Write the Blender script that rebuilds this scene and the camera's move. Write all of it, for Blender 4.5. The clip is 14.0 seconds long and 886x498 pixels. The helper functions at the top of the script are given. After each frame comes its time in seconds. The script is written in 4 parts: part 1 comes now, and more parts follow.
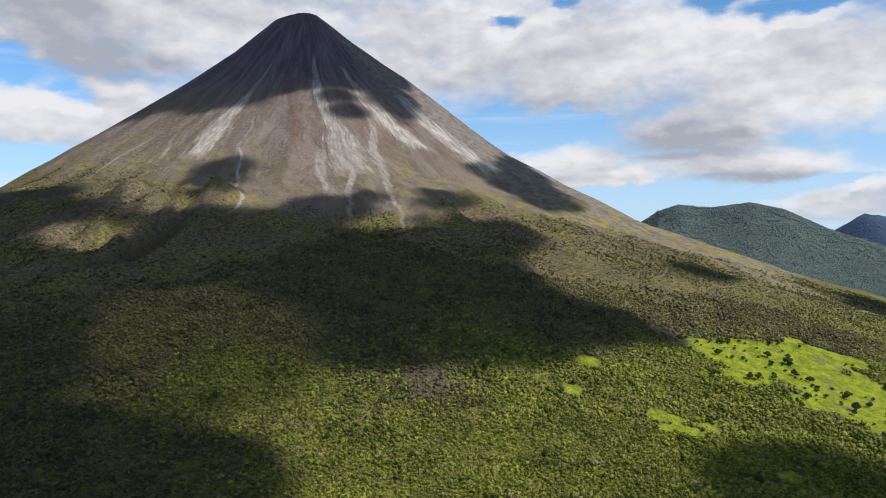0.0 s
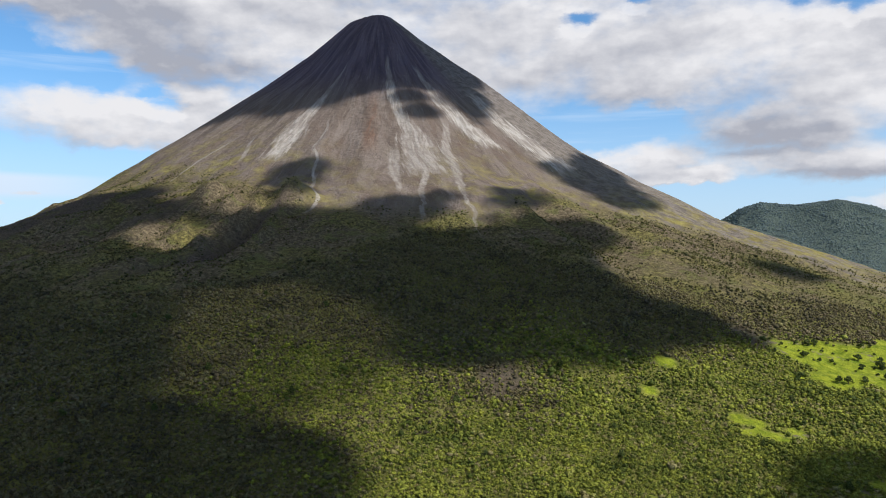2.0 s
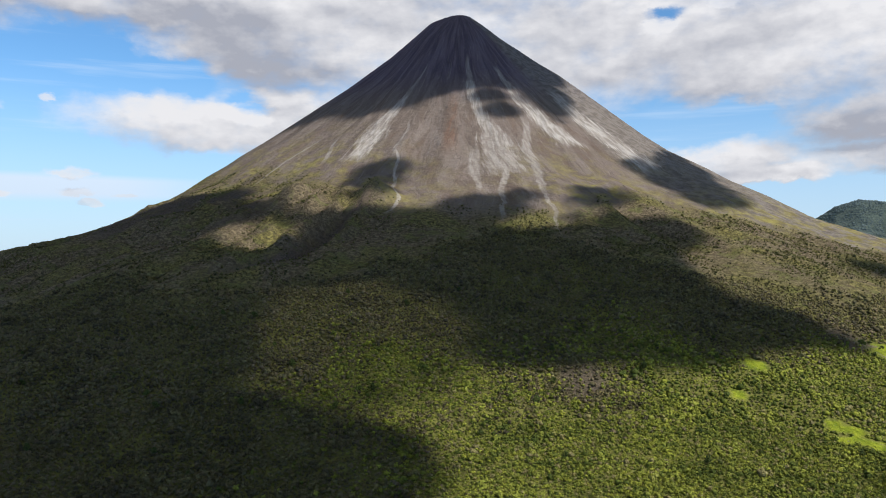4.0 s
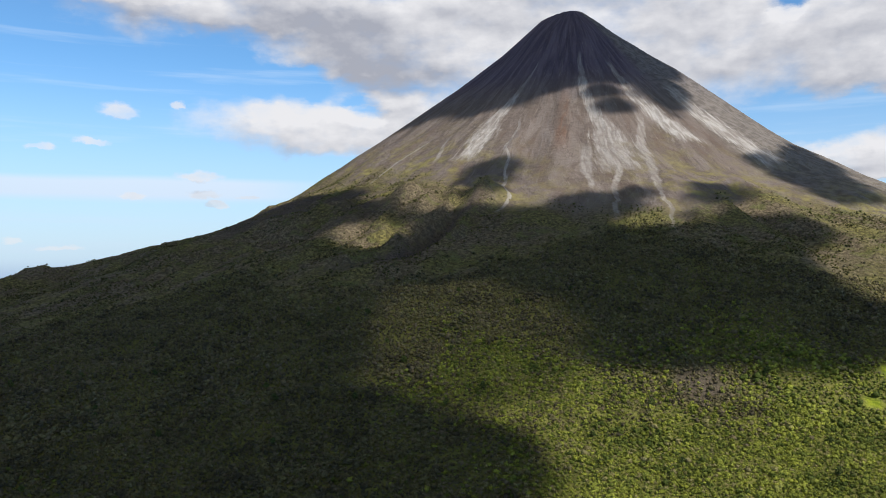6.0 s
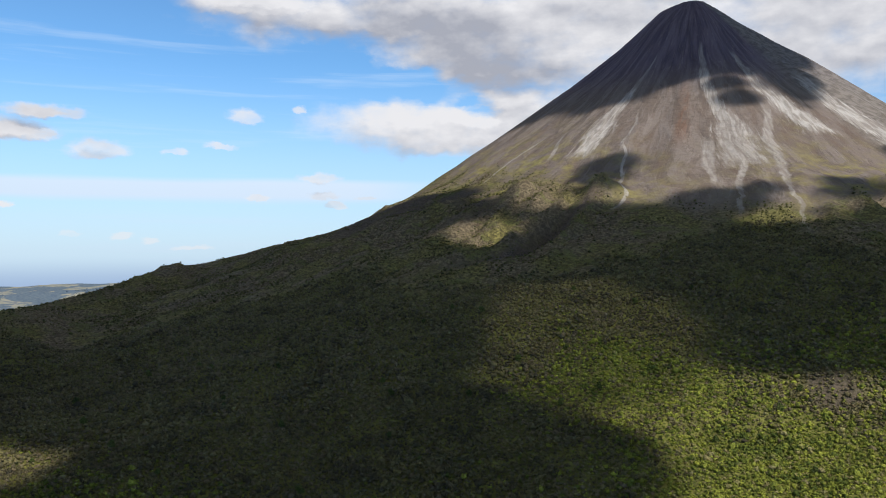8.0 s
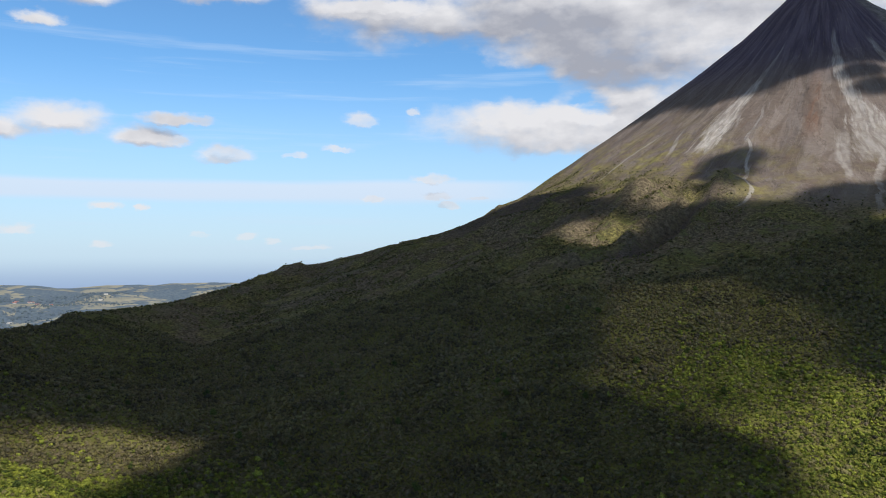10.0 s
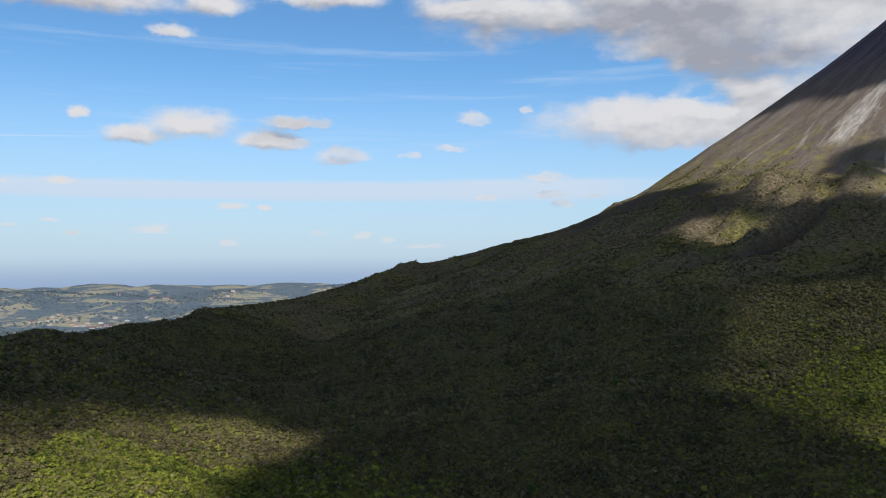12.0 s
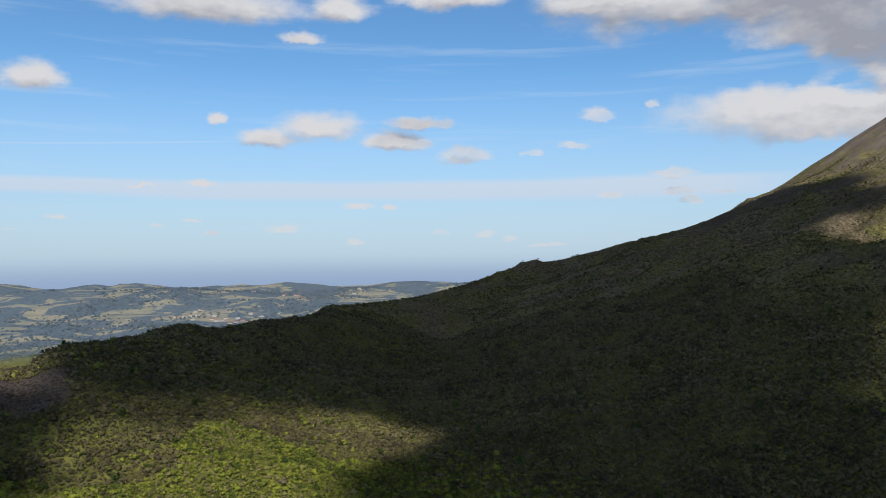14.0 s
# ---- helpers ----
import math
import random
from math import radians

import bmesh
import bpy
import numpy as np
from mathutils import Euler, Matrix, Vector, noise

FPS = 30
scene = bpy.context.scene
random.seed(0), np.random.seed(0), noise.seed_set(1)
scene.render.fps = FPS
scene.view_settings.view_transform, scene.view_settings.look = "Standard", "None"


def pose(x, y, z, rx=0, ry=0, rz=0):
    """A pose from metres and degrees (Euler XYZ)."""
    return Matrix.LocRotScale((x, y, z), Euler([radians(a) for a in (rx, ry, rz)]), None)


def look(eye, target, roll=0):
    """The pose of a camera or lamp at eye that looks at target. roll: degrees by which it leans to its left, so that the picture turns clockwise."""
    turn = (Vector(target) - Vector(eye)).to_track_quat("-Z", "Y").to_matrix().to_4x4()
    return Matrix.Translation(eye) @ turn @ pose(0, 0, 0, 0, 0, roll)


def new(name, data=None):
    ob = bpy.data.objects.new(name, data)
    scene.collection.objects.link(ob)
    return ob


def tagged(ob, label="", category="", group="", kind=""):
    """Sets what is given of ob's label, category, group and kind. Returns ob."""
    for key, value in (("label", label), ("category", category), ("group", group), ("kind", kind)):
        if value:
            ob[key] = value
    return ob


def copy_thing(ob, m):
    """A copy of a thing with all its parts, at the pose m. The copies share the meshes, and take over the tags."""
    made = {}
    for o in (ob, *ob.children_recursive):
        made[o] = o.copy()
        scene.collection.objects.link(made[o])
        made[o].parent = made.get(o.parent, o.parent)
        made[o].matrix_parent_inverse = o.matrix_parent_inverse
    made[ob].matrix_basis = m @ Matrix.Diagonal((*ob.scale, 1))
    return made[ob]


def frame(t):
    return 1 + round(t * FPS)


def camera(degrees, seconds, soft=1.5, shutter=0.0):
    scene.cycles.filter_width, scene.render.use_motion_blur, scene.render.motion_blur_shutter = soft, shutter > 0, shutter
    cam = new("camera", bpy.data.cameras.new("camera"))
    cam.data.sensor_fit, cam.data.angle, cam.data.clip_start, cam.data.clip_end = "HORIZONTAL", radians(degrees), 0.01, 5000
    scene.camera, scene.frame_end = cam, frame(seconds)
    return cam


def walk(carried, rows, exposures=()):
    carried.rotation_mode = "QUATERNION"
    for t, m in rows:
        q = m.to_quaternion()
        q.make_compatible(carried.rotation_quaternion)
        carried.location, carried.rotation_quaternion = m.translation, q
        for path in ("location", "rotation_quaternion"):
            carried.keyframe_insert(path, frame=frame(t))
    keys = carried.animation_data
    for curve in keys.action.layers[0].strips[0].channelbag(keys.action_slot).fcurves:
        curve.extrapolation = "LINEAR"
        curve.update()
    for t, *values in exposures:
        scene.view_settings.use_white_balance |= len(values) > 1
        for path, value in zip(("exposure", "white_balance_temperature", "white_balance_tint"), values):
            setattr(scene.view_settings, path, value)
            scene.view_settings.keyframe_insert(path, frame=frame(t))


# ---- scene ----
cam = camera(59.32, 14.0, soft=1.0)
EYE = 300.0
# seconds, x, y, z (metres from the first eye), yaw, pitch, roll (degrees)
ROWS = [
    (0.0, -0.00, 0.00, -0.00, 0.000, 0.250, -0.048),
    (0.5, -0.08, 0.77, -0.31, 1.405, 0.244, -0.010),
    (1.0, -0.15, 1.51, -0.63, 2.706, 0.258, 0.031),
    (1.5, -0.19, 2.23, -0.96, 4.033, 0.272, 0.072),
    (2.0, -0.15, 2.88, -1.31, 5.361, 0.233, 0.023),
    (4.5, 0.41, 5.85, -2.98, 13.173, 0.264, 0.027),
    (5.0, 0.48, 6.33, -3.26, 15.263, 0.263, 0.028),
    (5.5, 0.52, 6.75, -3.58, 17.348, 0.231, -0.011),
    (6.0, 0.53, 7.23, -3.97, 19.444, 0.206, -0.036),
    (6.5, 0.49, 7.76, -4.41, 21.551, 0.195, -0.075),
    (7.0, 0.36, 8.25, -4.88, 23.626, 0.159, -0.020),
    (7.5, 0.11, 8.64, -5.29, 25.715, 0.165, -0.035),
    (8.0, -0.39, 8.94, -5.54, 27.814, 0.151, -0.031),
    (10.5, -4.43, 10.18, -5.53, 38.154, 0.112, 0.013),
    (11.0, -5.16, 10.45, -5.42, 40.233, 0.085, 0.003),
    (11.5, -5.83, 10.77, -5.27, 42.289, 0.049, 0.043),
    (12.0, -6.44, 11.21, -5.10, 44.388, 0.015, 0.072),
    (12.5, -6.97, 11.74, -4.91, 46.564, 0.002, 0.090),
    (13.0, -7.37, 12.30, -4.76, 48.792, -0.038, 0.172),
    (13.5, -7.64, 12.85, -4.65, 51.084, -0.039, 0.185),
    (14.0, -7.86, 13.40, -4.58, 53.361, -0.076, 0.215),
]
walk(cam, [(t, pose(x, y, EYE + z, 90 + pitch, roll, yaw)) for t, x, y, z, yaw, pitch, roll in ROWS],
     exposures=((0.0, 0.0), (8.0, 0.0), (11.0, -0.13), (14.0, -0.28)))

# ---- sun, sky and drifting cloud in the distance ----
SUN_AZ, SUN_EL = 118.0, 46.0          # degrees clockwise from +y, degrees up
SUN_DIR = Vector((math.sin(radians(SUN_AZ)) * math.cos(radians(SUN_EL)),
                  math.cos(radians(SUN_AZ)) * math.cos(radians(SUN_EL)), math.sin(radians(SUN_EL))))
sun_data = bpy.data.lights.new("sun", "SUN")
sun_data.energy, sun_data.angle, sun_data.color = 4.8, radians(0.53), (1.0, 0.93, 0.82)
sun = new("sun", sun_data)
sun.matrix_world = look(SUN_DIR * 4000, (0, 0, 0))


class Nodes:
    """Short calls for building a node tree."""

    def __init__(self, tree):
        self.tree = tree

    def node(self, kind, **values):
        n = self.tree.nodes.new(kind)
        for key, value in values.items():
            setattr(n, key, value)
        return n

    def join(self, value, socket):
        if isinstance(value, bpy.types.NodeSocket):
            self.tree.links.new(value, socket)
        else:
            socket.default_value = value

    def math(self, op, a, b=0.0, c=0.0, clamp=False):
        n = self.node("ShaderNodeMath", operation=op, use_clamp=clamp)
        for v, s in zip((a, b, c), n.inputs):
            self.join(v, s)
        return n.outputs[0]

    def vmath(self, op, a, b=(0, 0, 0), c=(0, 0, 0)):
        n = self.node("ShaderNodeVectorMath", operation=op)
        for v, s in zip((a, b, c), n.inputs):
            self.join(v, s)
        return n.outputs["Value"] if op in ("LENGTH", "DOT_PRODUCT", "DISTANCE") else n.outputs[0]

    def ramp(self, value, low, high, to_low=0.0, to_high=1.0, smooth=True):
        n = self.node("ShaderNodeMapRange", interpolation_type="SMOOTHSTEP" if smooth else "LINEAR")
        for v, s in zip((value, low, high, to_low, to_high), n.inputs):
            self.join(v, s)
        return n.outputs[0]

    def mix(self, fac, a, b):
        n = self.node("ShaderNodeMix", data_type="RGBA")
        self.join(fac, n.inputs["Factor"])
        for v, s in ((a, n.inputs[6]), (b, n.inputs[7])):
            self.join(v if isinstance(v, bpy.types.NodeSocket) else (*v, 1.0), s)
        return n.outputs[2]

    def noise(self, vector, scale, detail=3.0, rough=0.5, distort=0.0):
        n = self.node("ShaderNodeTexNoise")
        self.join(vector, n.inputs["Vector"])
        for key, v in (("Scale", scale), ("Detail", detail), ("Roughness", rough), ("Distortion", distort)):
            self.join(v, n.inputs[key])
        return n.outputs["Fac"]

    def attribute(self, name):
        return self.node("ShaderNodeAttribute", attribute_name=name).outputs["Fac"]


# ---- world: clear sky, cumulus and stratus towards the horizon ----
# azimuth and height of the middle, half width and half height, in degrees
CUMULUS = (
    (-69.8, 16.5, 7.1, 1.47), (-60.7, 16.8, 2.3, 1.21), (-63.6, 14.8, 1.7, 0.61), (-52.6, 17.7, 4.6, 1.13), (-81.3, 11, 1.9, 1.2),
    (-69.5, 9.1, 0.8, 0.51), (-62.3, 8.5, 3.2, 1.29), (-57, 7.7, 2.5, 0.9), (-66.2, 7.8, 2.3, 0.96), (-55.1, 9, 2.2, 0.53),
    (-70.7, 4.6, 1.2, 0.32), (-74.5, 4.3, 0.8, 0.15), (-59.7, 3, 1.2, 0.33), (-57.4, 2.9, 0.5, 0.25), (-79.8, 2.1, 0.7, 0.22),
    (-71.2, 2, 0.8, 0.2), (-73.6, 1.6, 0.6, 0.2), (-70, 1, 0.8, 0.16), (-64.9, 1.4, 1.2, 0.37), (-59.9, 0.4, 0.7, 0.25),
)
SCATTERED = (
    (-82.5, 1.4, 0.6, 0.11), (-51.7, 6.7, 1.9, 0.82), (-46.8, 6.8, 0.9, 0.37), (-43.6, 7.3, 1.1, 0.28), (-42, 9.4, 1.4, 0.64),
    (-38.3, 10, 0.5, 0.43), (-36.9, 5.2, 1.5, 0.44), (-36.5, 4, 1.1, 0.4), (-35.7, 3.3, 0.9, 0.36), (-41.1, 3.7, 0.9, 0.32),
    (-33.6, 3.8, 0.7, 0.23), (-50.3, 0.9, 0.8, 0.37), (-48.3, 0.7, 0.6, 0.25), (-53.5, 1.1, 0.7, 0.29), (-45.7, 0.1, 1.6, 0.21),
    (-53.8, 9, 1.6, 0.54), (-55.1, 7.6, 0.9, 0.64),
)
DECK = (
    (-28.4, 9.1, 8.3, 2.03), (-22.6, 10.1, 5.4, 2.1), (-31.7, 9.8, 2.5, 1.37), (-29.6, 16.4, 13.8, 2.3), (-23, 13.7, 7.8, 2.44),
    (-40.5, 17.2, 5.8, 0.96), (-16.8, 15.5, 10.5, 4.58), (-24.8, 9.1, 5.7, 2.21), (-21.2, 9.5, 3.6, 1.51), (-29.1, 8.4, 3.5, 2.14),
    (-18.3, 15.7, 15.5, 4.4), (-25.8, 14.2, 6.7, 3), (0.7, 14.6, 10.7, 5.07), (11.3, 13.5, 11.9, 4.63), (24.1, 11.9, 9, 5.45),
    (18.7, 8.3, 7.1, 2.01), (8.9, 6.4, 4.5, 1.63), (20.6, 6, 7.3, 1.31), (11.3, 5.3, 5.6, 0.81), (26.5, 3.2, 4, 1.11),
    (29.7, 4.2, 2.8, 1.44),
)
GAPS = (
    (-28.9, 11.9, 1.3, 0.98), (-25.1, 10.5, 1.4, 0.44), (-27.8, 5.6, 2.6, 1.24), (4.8, 16.3, 1, 0.46), (6.9, 8.8, 4.1, 1.37),
    (8.9, 9.5, 2, 0.88), (8.7, 17.6, 0.9, 0.34), (19.2, 16.8, 1.3, 0.58), (24.1, 16.1, 3.1, 0.49), (26.8, 16.2, 1.3, 0.48),
    (12.9, 3.9, 4.3, 0.65), (20.2, 4, 2.2, 0.39), (27.5, 5.1, 2, 0.29), (-30.5, 12, 3.7, 1.11), (-25.9, 11, 1.7, 0.48),
    (-35.8, 13.1, 3.2, 1.56),
)
# the heavy grey undersides
GREY = (
    (-24.8, 15, 8.9, 2.12), (19.4, 7.9, 6.3, 1.39), (16, 7.1, 4.6, 0.79), (-21.2, 12.8, 6.5, 1.48), (11.3, 5.3, 4.4, 0.36),
    (21.6, 5.2, 4.3, 0.31), (-28.4, 16, 10.7, 1.62), (-25.1, 13.3, 6.6, 1.34), (-16.8, 16.2, 6.5, 2.28), (-32.8, 15.5, 9.4, 1.23),
)


def cloud_field():
    """A node group: sky place in degrees (azimuth, height, 0) to how far inside a cloud that place is."""
    tree = bpy.data.node_groups.new("cloud_field", "ShaderNodeTree")
    tree.interface.new_socket("Place", in_out="INPUT", socket_type="NodeSocketVector")
    tree.interface.new_socket("Depth", in_out="OUTPUT", socket_type="NodeSocketFloat")
    g = Nodes(tree)
    given = g.node("NodeGroupInput").outputs[0]

    def frayed(at, grain, reach, detail):
        n = g.node("ShaderNodeTexNoise")
        g.join(g.vmath("MULTIPLY", at, grain), n.inputs["Vector"])
        n.inputs["Scale"].default_value, n.inputs["Detail"].default_value, n.inputs["Roughness"].default_value = 1.0, detail, 0.6
        return g.vmath("ADD", at, g.vmath("MULTIPLY", g.vmath("SUBTRACT", n.outputs["Color"], (0.5, 0.5, 0.5)), reach))

    # fray the outlines: small puffs, and wide bays for the deck
    place = frayed(given, (0.75, 1.25, 0), (1.8, 1.0, 0), 6.0)
    broad = frayed(place, (0.20, 0.36, 0), (4.2, 2.2, 0), 2.0)

    def nearest(rows, at, base):
        best = None
        for a, e, w, h in rows:
            off = g.vmath("MULTIPLY_ADD", at, (1 / w, 1 / h, 0), (-a / w, -e / h, 0))
            d = g.vmath("LENGTH", g.vmath("MAXIMUM", off, g.vmath("MULTIPLY", off, (-1, -base, 0))))
            best = d if best is None else g.math("SMOOTH_MIN", best, d, 0.25)
        return best

    heap = g.math("MAXIMUM", g.math("SUBTRACT", 1.05, nearest(CUMULUS, place, 1.7)), g.math("MINIMUM", g.math("SUBTRACT", 0.95, nearest(SCATTERED, place, 1.5)), 0.26))
    deck = g.math("SUBTRACT", 1.15, nearest(DECK, broad, 1.3))
    # overhead the deck goes on, broken
    over = g.node("ShaderNodeSeparateXYZ")
    g.join(broad, over.inputs[0])
    deck = g.math("MAXIMUM", deck, g.ramp(over.outputs[1], 18.5, 30.0, -1.0, 0.6))
    holes = g.math("MULTIPLY", g.ramp(nearest(GAPS, broad, 1.0), 0.0, 1.7, 1.0, 0.0), 0.85)
    depth = g.math("MAXIMUM", g.math("MINIMUM", heap, 0.7), g.math("SUBTRACT", g.math("MINIMUM", deck, 0.6), holes))
    # billows at two sizes, flattened
    billow = g.noise(g.vmath("MULTIPLY", given, (0.16, 0.30, 0)), 1.0, 3.0, 0.5)
    puffs = g.noise(g.vmath("MULTIPLY", given, (0.36, 0.62, 0)), 1.0, 6.0, 0.58)
    rough = g.math("ADD", g.math("MULTIPLY", g.math("SUBTRACT", billow, 0.5), 0.8), g.math("MULTIPLY", g.math("SUBTRACT", puffs, 0.5), 0.75))
    out = g.node("NodeGroupOutput")
    g.join(g.math("ADD", depth, rough), out.inputs[0])
    return tree


world = bpy.data.worlds.new("sky")
scene.world = world
world.use_nodes = True
world.node_tree.nodes.clear()
w = Nodes(world.node_tree)
heading = w.node("ShaderNodeTexCoord").outputs["Generated"]
axes = w.node("ShaderNodeSeparateXYZ")
w.join(heading, axes.inputs[0])
azimuth = w.math("MULTIPLY", w.math("ARCTAN2", axes.outputs[0], axes.outputs[1]), 180 / math.pi)
rise = w.math("MULTIPLY", w.math("ARCSINE", axes.outputs[2]), 180 / math.pi)
joined = w.node("ShaderNodeCombineXYZ")
w.join(azimuth, joined.inputs[0]), w.join(rise, joined.inputs[1])
place = joined.outputs[0]
field = cloud_field()


def depth_at(shift):
    n = w.node("ShaderNodeGroup", node_tree=field)
    w.join(w.vmath("ADD", place, shift), n.inputs[0])
    return n.outputs[0]


here, lit = depth_at((0, 0, 0)), depth_at((0.3, 0.75, 0))
mass = w.ramp(here, -0.26, 0.62)
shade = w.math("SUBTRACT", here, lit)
big = w.noise(w.vmath("MULTIPLY", place, (0.075, 0.17, 0)), 1.0, 4.0, 0.5)
fine = w.noise(w.vmath("MULTIPLY", place, (0.55, 0.95, 0)), 1.0, 5.0, 0.55)
bright = w.math("ADD", w.ramp(shade, -0.42, 0.38, 0.22, 0.98, smooth=False), w.ramp(big, 0.32, 0.68, -0.36, 0.36))
bright = w.math("ADD", bright, w.math("ADD", w.ramp(here, 0.05, 0.65, 0.14, 0.0), w.ramp(fine, 0.3, 0.7, -0.09, 0.09)))
grey = 0.0
for a, e, wide, tall in GREY:
    off = w.vmath("LENGTH", w.vmath("MULTIPLY_ADD", place, (1 / wide, 1 / tall, 0), (-a / wide, -e / tall, 0)))
    grey = w.math("MAXIMUM", grey, w.ramp(w.math("ADD", off, w.math("MULTIPLY", w.math("SUBTRACT", big, 0.5), 2.0)), 0.0, 1.5, 0.42, 0.0))
bright = w.math("SUBTRACT", bright, grey, clamp=True)
bright = w.math("MULTIPLY", bright, w.ramp(rise, 17.0, 34.0, 1.0, 0.2))
cloud_colour = w.mix(bright, w.mix(w.ramp(rise, 18.0, 36.0), (0.40, 0.42, 0.490), (0.155, 0.158, 0.172)), (0.84, 0.84, 0.87))
sky = w.node("ShaderNodeTexSky", sky_type="NISHITA", sun_disc=False, sun_elevation=radians(SUN_EL), sun_rotation=radians(SUN_AZ),
             altitude=900.0, air_density=1.0, dust_density=0.6, ozone_density=2.5)
clear = w.node("ShaderNodeVectorMath", operation="MULTIPLY")
w.join(sky.outputs[0], clear.inputs[0])
clear.inputs[1].default_value = (0.092, 0.136, 0.160)
# thin stratus, then the haze over the plains
veil = w.math("MULTIPLY", w.ramp(w.math("ABSOLUTE", w.math("SUBTRACT", w.math("MULTIPLY_ADD", w.noise(w.vmath("MULTIPLY", place, (0.03, 0.3, 0)), 1.0, 3.0), 1.6, rise), 5.0)), 0.35, 0.95, 1.0, 0.0), w.ramp(azimuth, -35, -25, 0.85, 0.0))
wisps = w.math("MULTIPLY", w.ramp(w.noise(w.vmath("MULTIPLY", place, (0.05, 0.8, 0)), 1.0, 4.0, 0.6), 0.52, 0.72), 0.2)
trail = w.math("MULTIPLY", w.ramp(w.math("ABSOLUTE", w.math("SUBTRACT", rise, w.math("MULTIPLY_ADD", azimuth, 0.054, 11.3))), 0.02, 0.07, 0.30, 0.0), w.ramp(azimuth, -72, -66, 1.0, 0.0))
shown = w.mix(w.math("MAXIMUM", w.math("MAXIMUM", veil, trail), wisps), clear.outputs[0], (0.90, 0.99, 1.08))
shown = w.mix(w.ramp(rise, 0.0, 14.0, 0.74, 0.0), shown, (0.57, 0.70, 0.91))
thin = w.math("MULTIPLY", mass, w.ramp(rise, -0.5, 5.0, 0.6, 1.0))
shown = w.mix(thin, shown, cloud_colour)
shown = w.mix(w.ramp(rise, -2.6, -0.2, 1.0, 0.0), shown, (0.36, 0.49, 0.71))
background = w.node("ShaderNodeBackground")
w.join(shown, background.inputs[0])
w.join(background.outputs[0], w.node("ShaderNodeOutputWorld").inputs[0])


# ---- the lie of the land ----
AXIS = (-418.0, 2363.0)                # the volcano's axis
TOWARDS = math.atan2(-AXIS[1], -AXIS[0])  # the bearing from the axis to the lookout


def lattice(ix, iy, seed):
    h = (ix * 374761393 + iy * 668265263 + seed * 974634777) & 0x7FFFFFFF
    h = ((h ^ (h >> 13)) * 1274126177) & 0x7FFFFFFF
    return ((h ^ (h >> 16)) & 0xFFFF) / 65535.0


def value_noise(x, y, seed=0):
    ix, iy = np.floor(x).astype(np.int64), np.floor(y).astype(np.int64)
    fx, fy = x - ix, y - iy
    fx, fy = fx * fx * (3 - 2 * fx), fy * fy * (3 - 2 * fy)
    a, b = lattice(ix, iy, seed), lattice(ix + 1, iy, seed)
    c, d = lattice(ix, iy + 1, seed), lattice(ix + 1, iy + 1, seed)
    return (a + (b - a) * fx) * (1 - fy) + (c + (d - c) * fx) * fy


def fbm(x, y, size, octaves=4, seed=0, gain=0.5):
    total, amp, norm = 0.0, 1.0, 0.0
    for k in range(octaves):
        total = total + amp * value_noise(x / size * 2 ** k + 17.3 * k, y / size * 2 ** k - 9.1 * k, seed + k)
        norm, amp = norm + amp, amp * gain
    return total / norm - 0.5


def step(x, a, b):
    t = np.clip((x - a) / (b - a), 0, 1)
    return t * t * (3 - 2 * t)


def bell(x, mid, half):
    return np.exp(-((x - mid) / half) ** 2)


def wide_max(a, b, k):
    h = np.clip(0.5 + 0.5 * (a - b) / k, 0, 1)
    return b + (a - b) * h + k * h * (1 - h)


# radius from the axis, height: the cone's worn profile and its foot
CONE_R = (0, 38, 95, 190, 350, 470, 600, 720, 800, 890, 980, 1055, 1150, 1340, 1530, 1700, 1800, 1950, 2150, 2500, 3200, 9000)
CONE_Z = (1006, 1003, 968, 900, 765, 685, 592, 514, 462, 424, 384, 353, 314, 250, 190, 142, 116, 85, 55, 20, -30, -45)
# the old lava lobe that closes the valley: x, y, crest height
LOBE = ((-1060, 1690, 315), (-1390, 1378, 262), (-1361, 935, 198), (-1180, 655, 185), (-1093, 494, 170), (-989, 354, 184),
        (-938, 283, 187), (-862, 180, 193), (-773, 103, 186), (-700, -60, 170), (-640, -300, 120))


# skylines of the wooded dome and of the peak behind it: azimuth, degrees up
DOME_AZ, DOME_UP = (4, 10, 14, 15.5, 16.8, 19, 21.5, 23.6, 26.3, 29.5, 34, 42), (-4, 0.1, 1.9, 2.9, 3.3, 3.1, 3.35, 2.85, 1.55, 0.3, -1.5, -4)
PEAK_AZ, PEAK_UP = (24, 26.3, 27.6, 28.6, 29.8, 32, 38), (-2, 1.2, 2.1, 2.65, 2.3, 1.3, -2)

# skyline of the volcano and of the lobe as seen from the lookout: azimuth, degrees up
CREST_AZ = (-81.8, -80.7, -79.8, -78.6, -77.7, -76.3, -75.1, -74.3, -72.9, -71.9, -70.8, -69.8, -68.8, -67.5, -66.1, -64.5, -63.4, -62.1, -61.5, -60.7, -57.9, -55.1, -53.4, -51.7,
            -48.6, -47.4, -45.9, -44.7, -43.7, -42.1, -40.1, -38.4, -36.3, -34.7, -33, -32, -31.2, -30.7, -29.7, -28, -26.8, -25.7, -24.1, -22.1, -20.1, -18.2, -16.5, -15,
            -13.5, -12.2, -11.5, -10.6, -10.1, -9.4, -8.3, -7.3, -6.7, -5.7, -4.5, -2.8, -1.1, 0.1, 3.2, 4.8, 7.3, 8.9, 11.3, 14.1, 18, 21.6, 24.8)
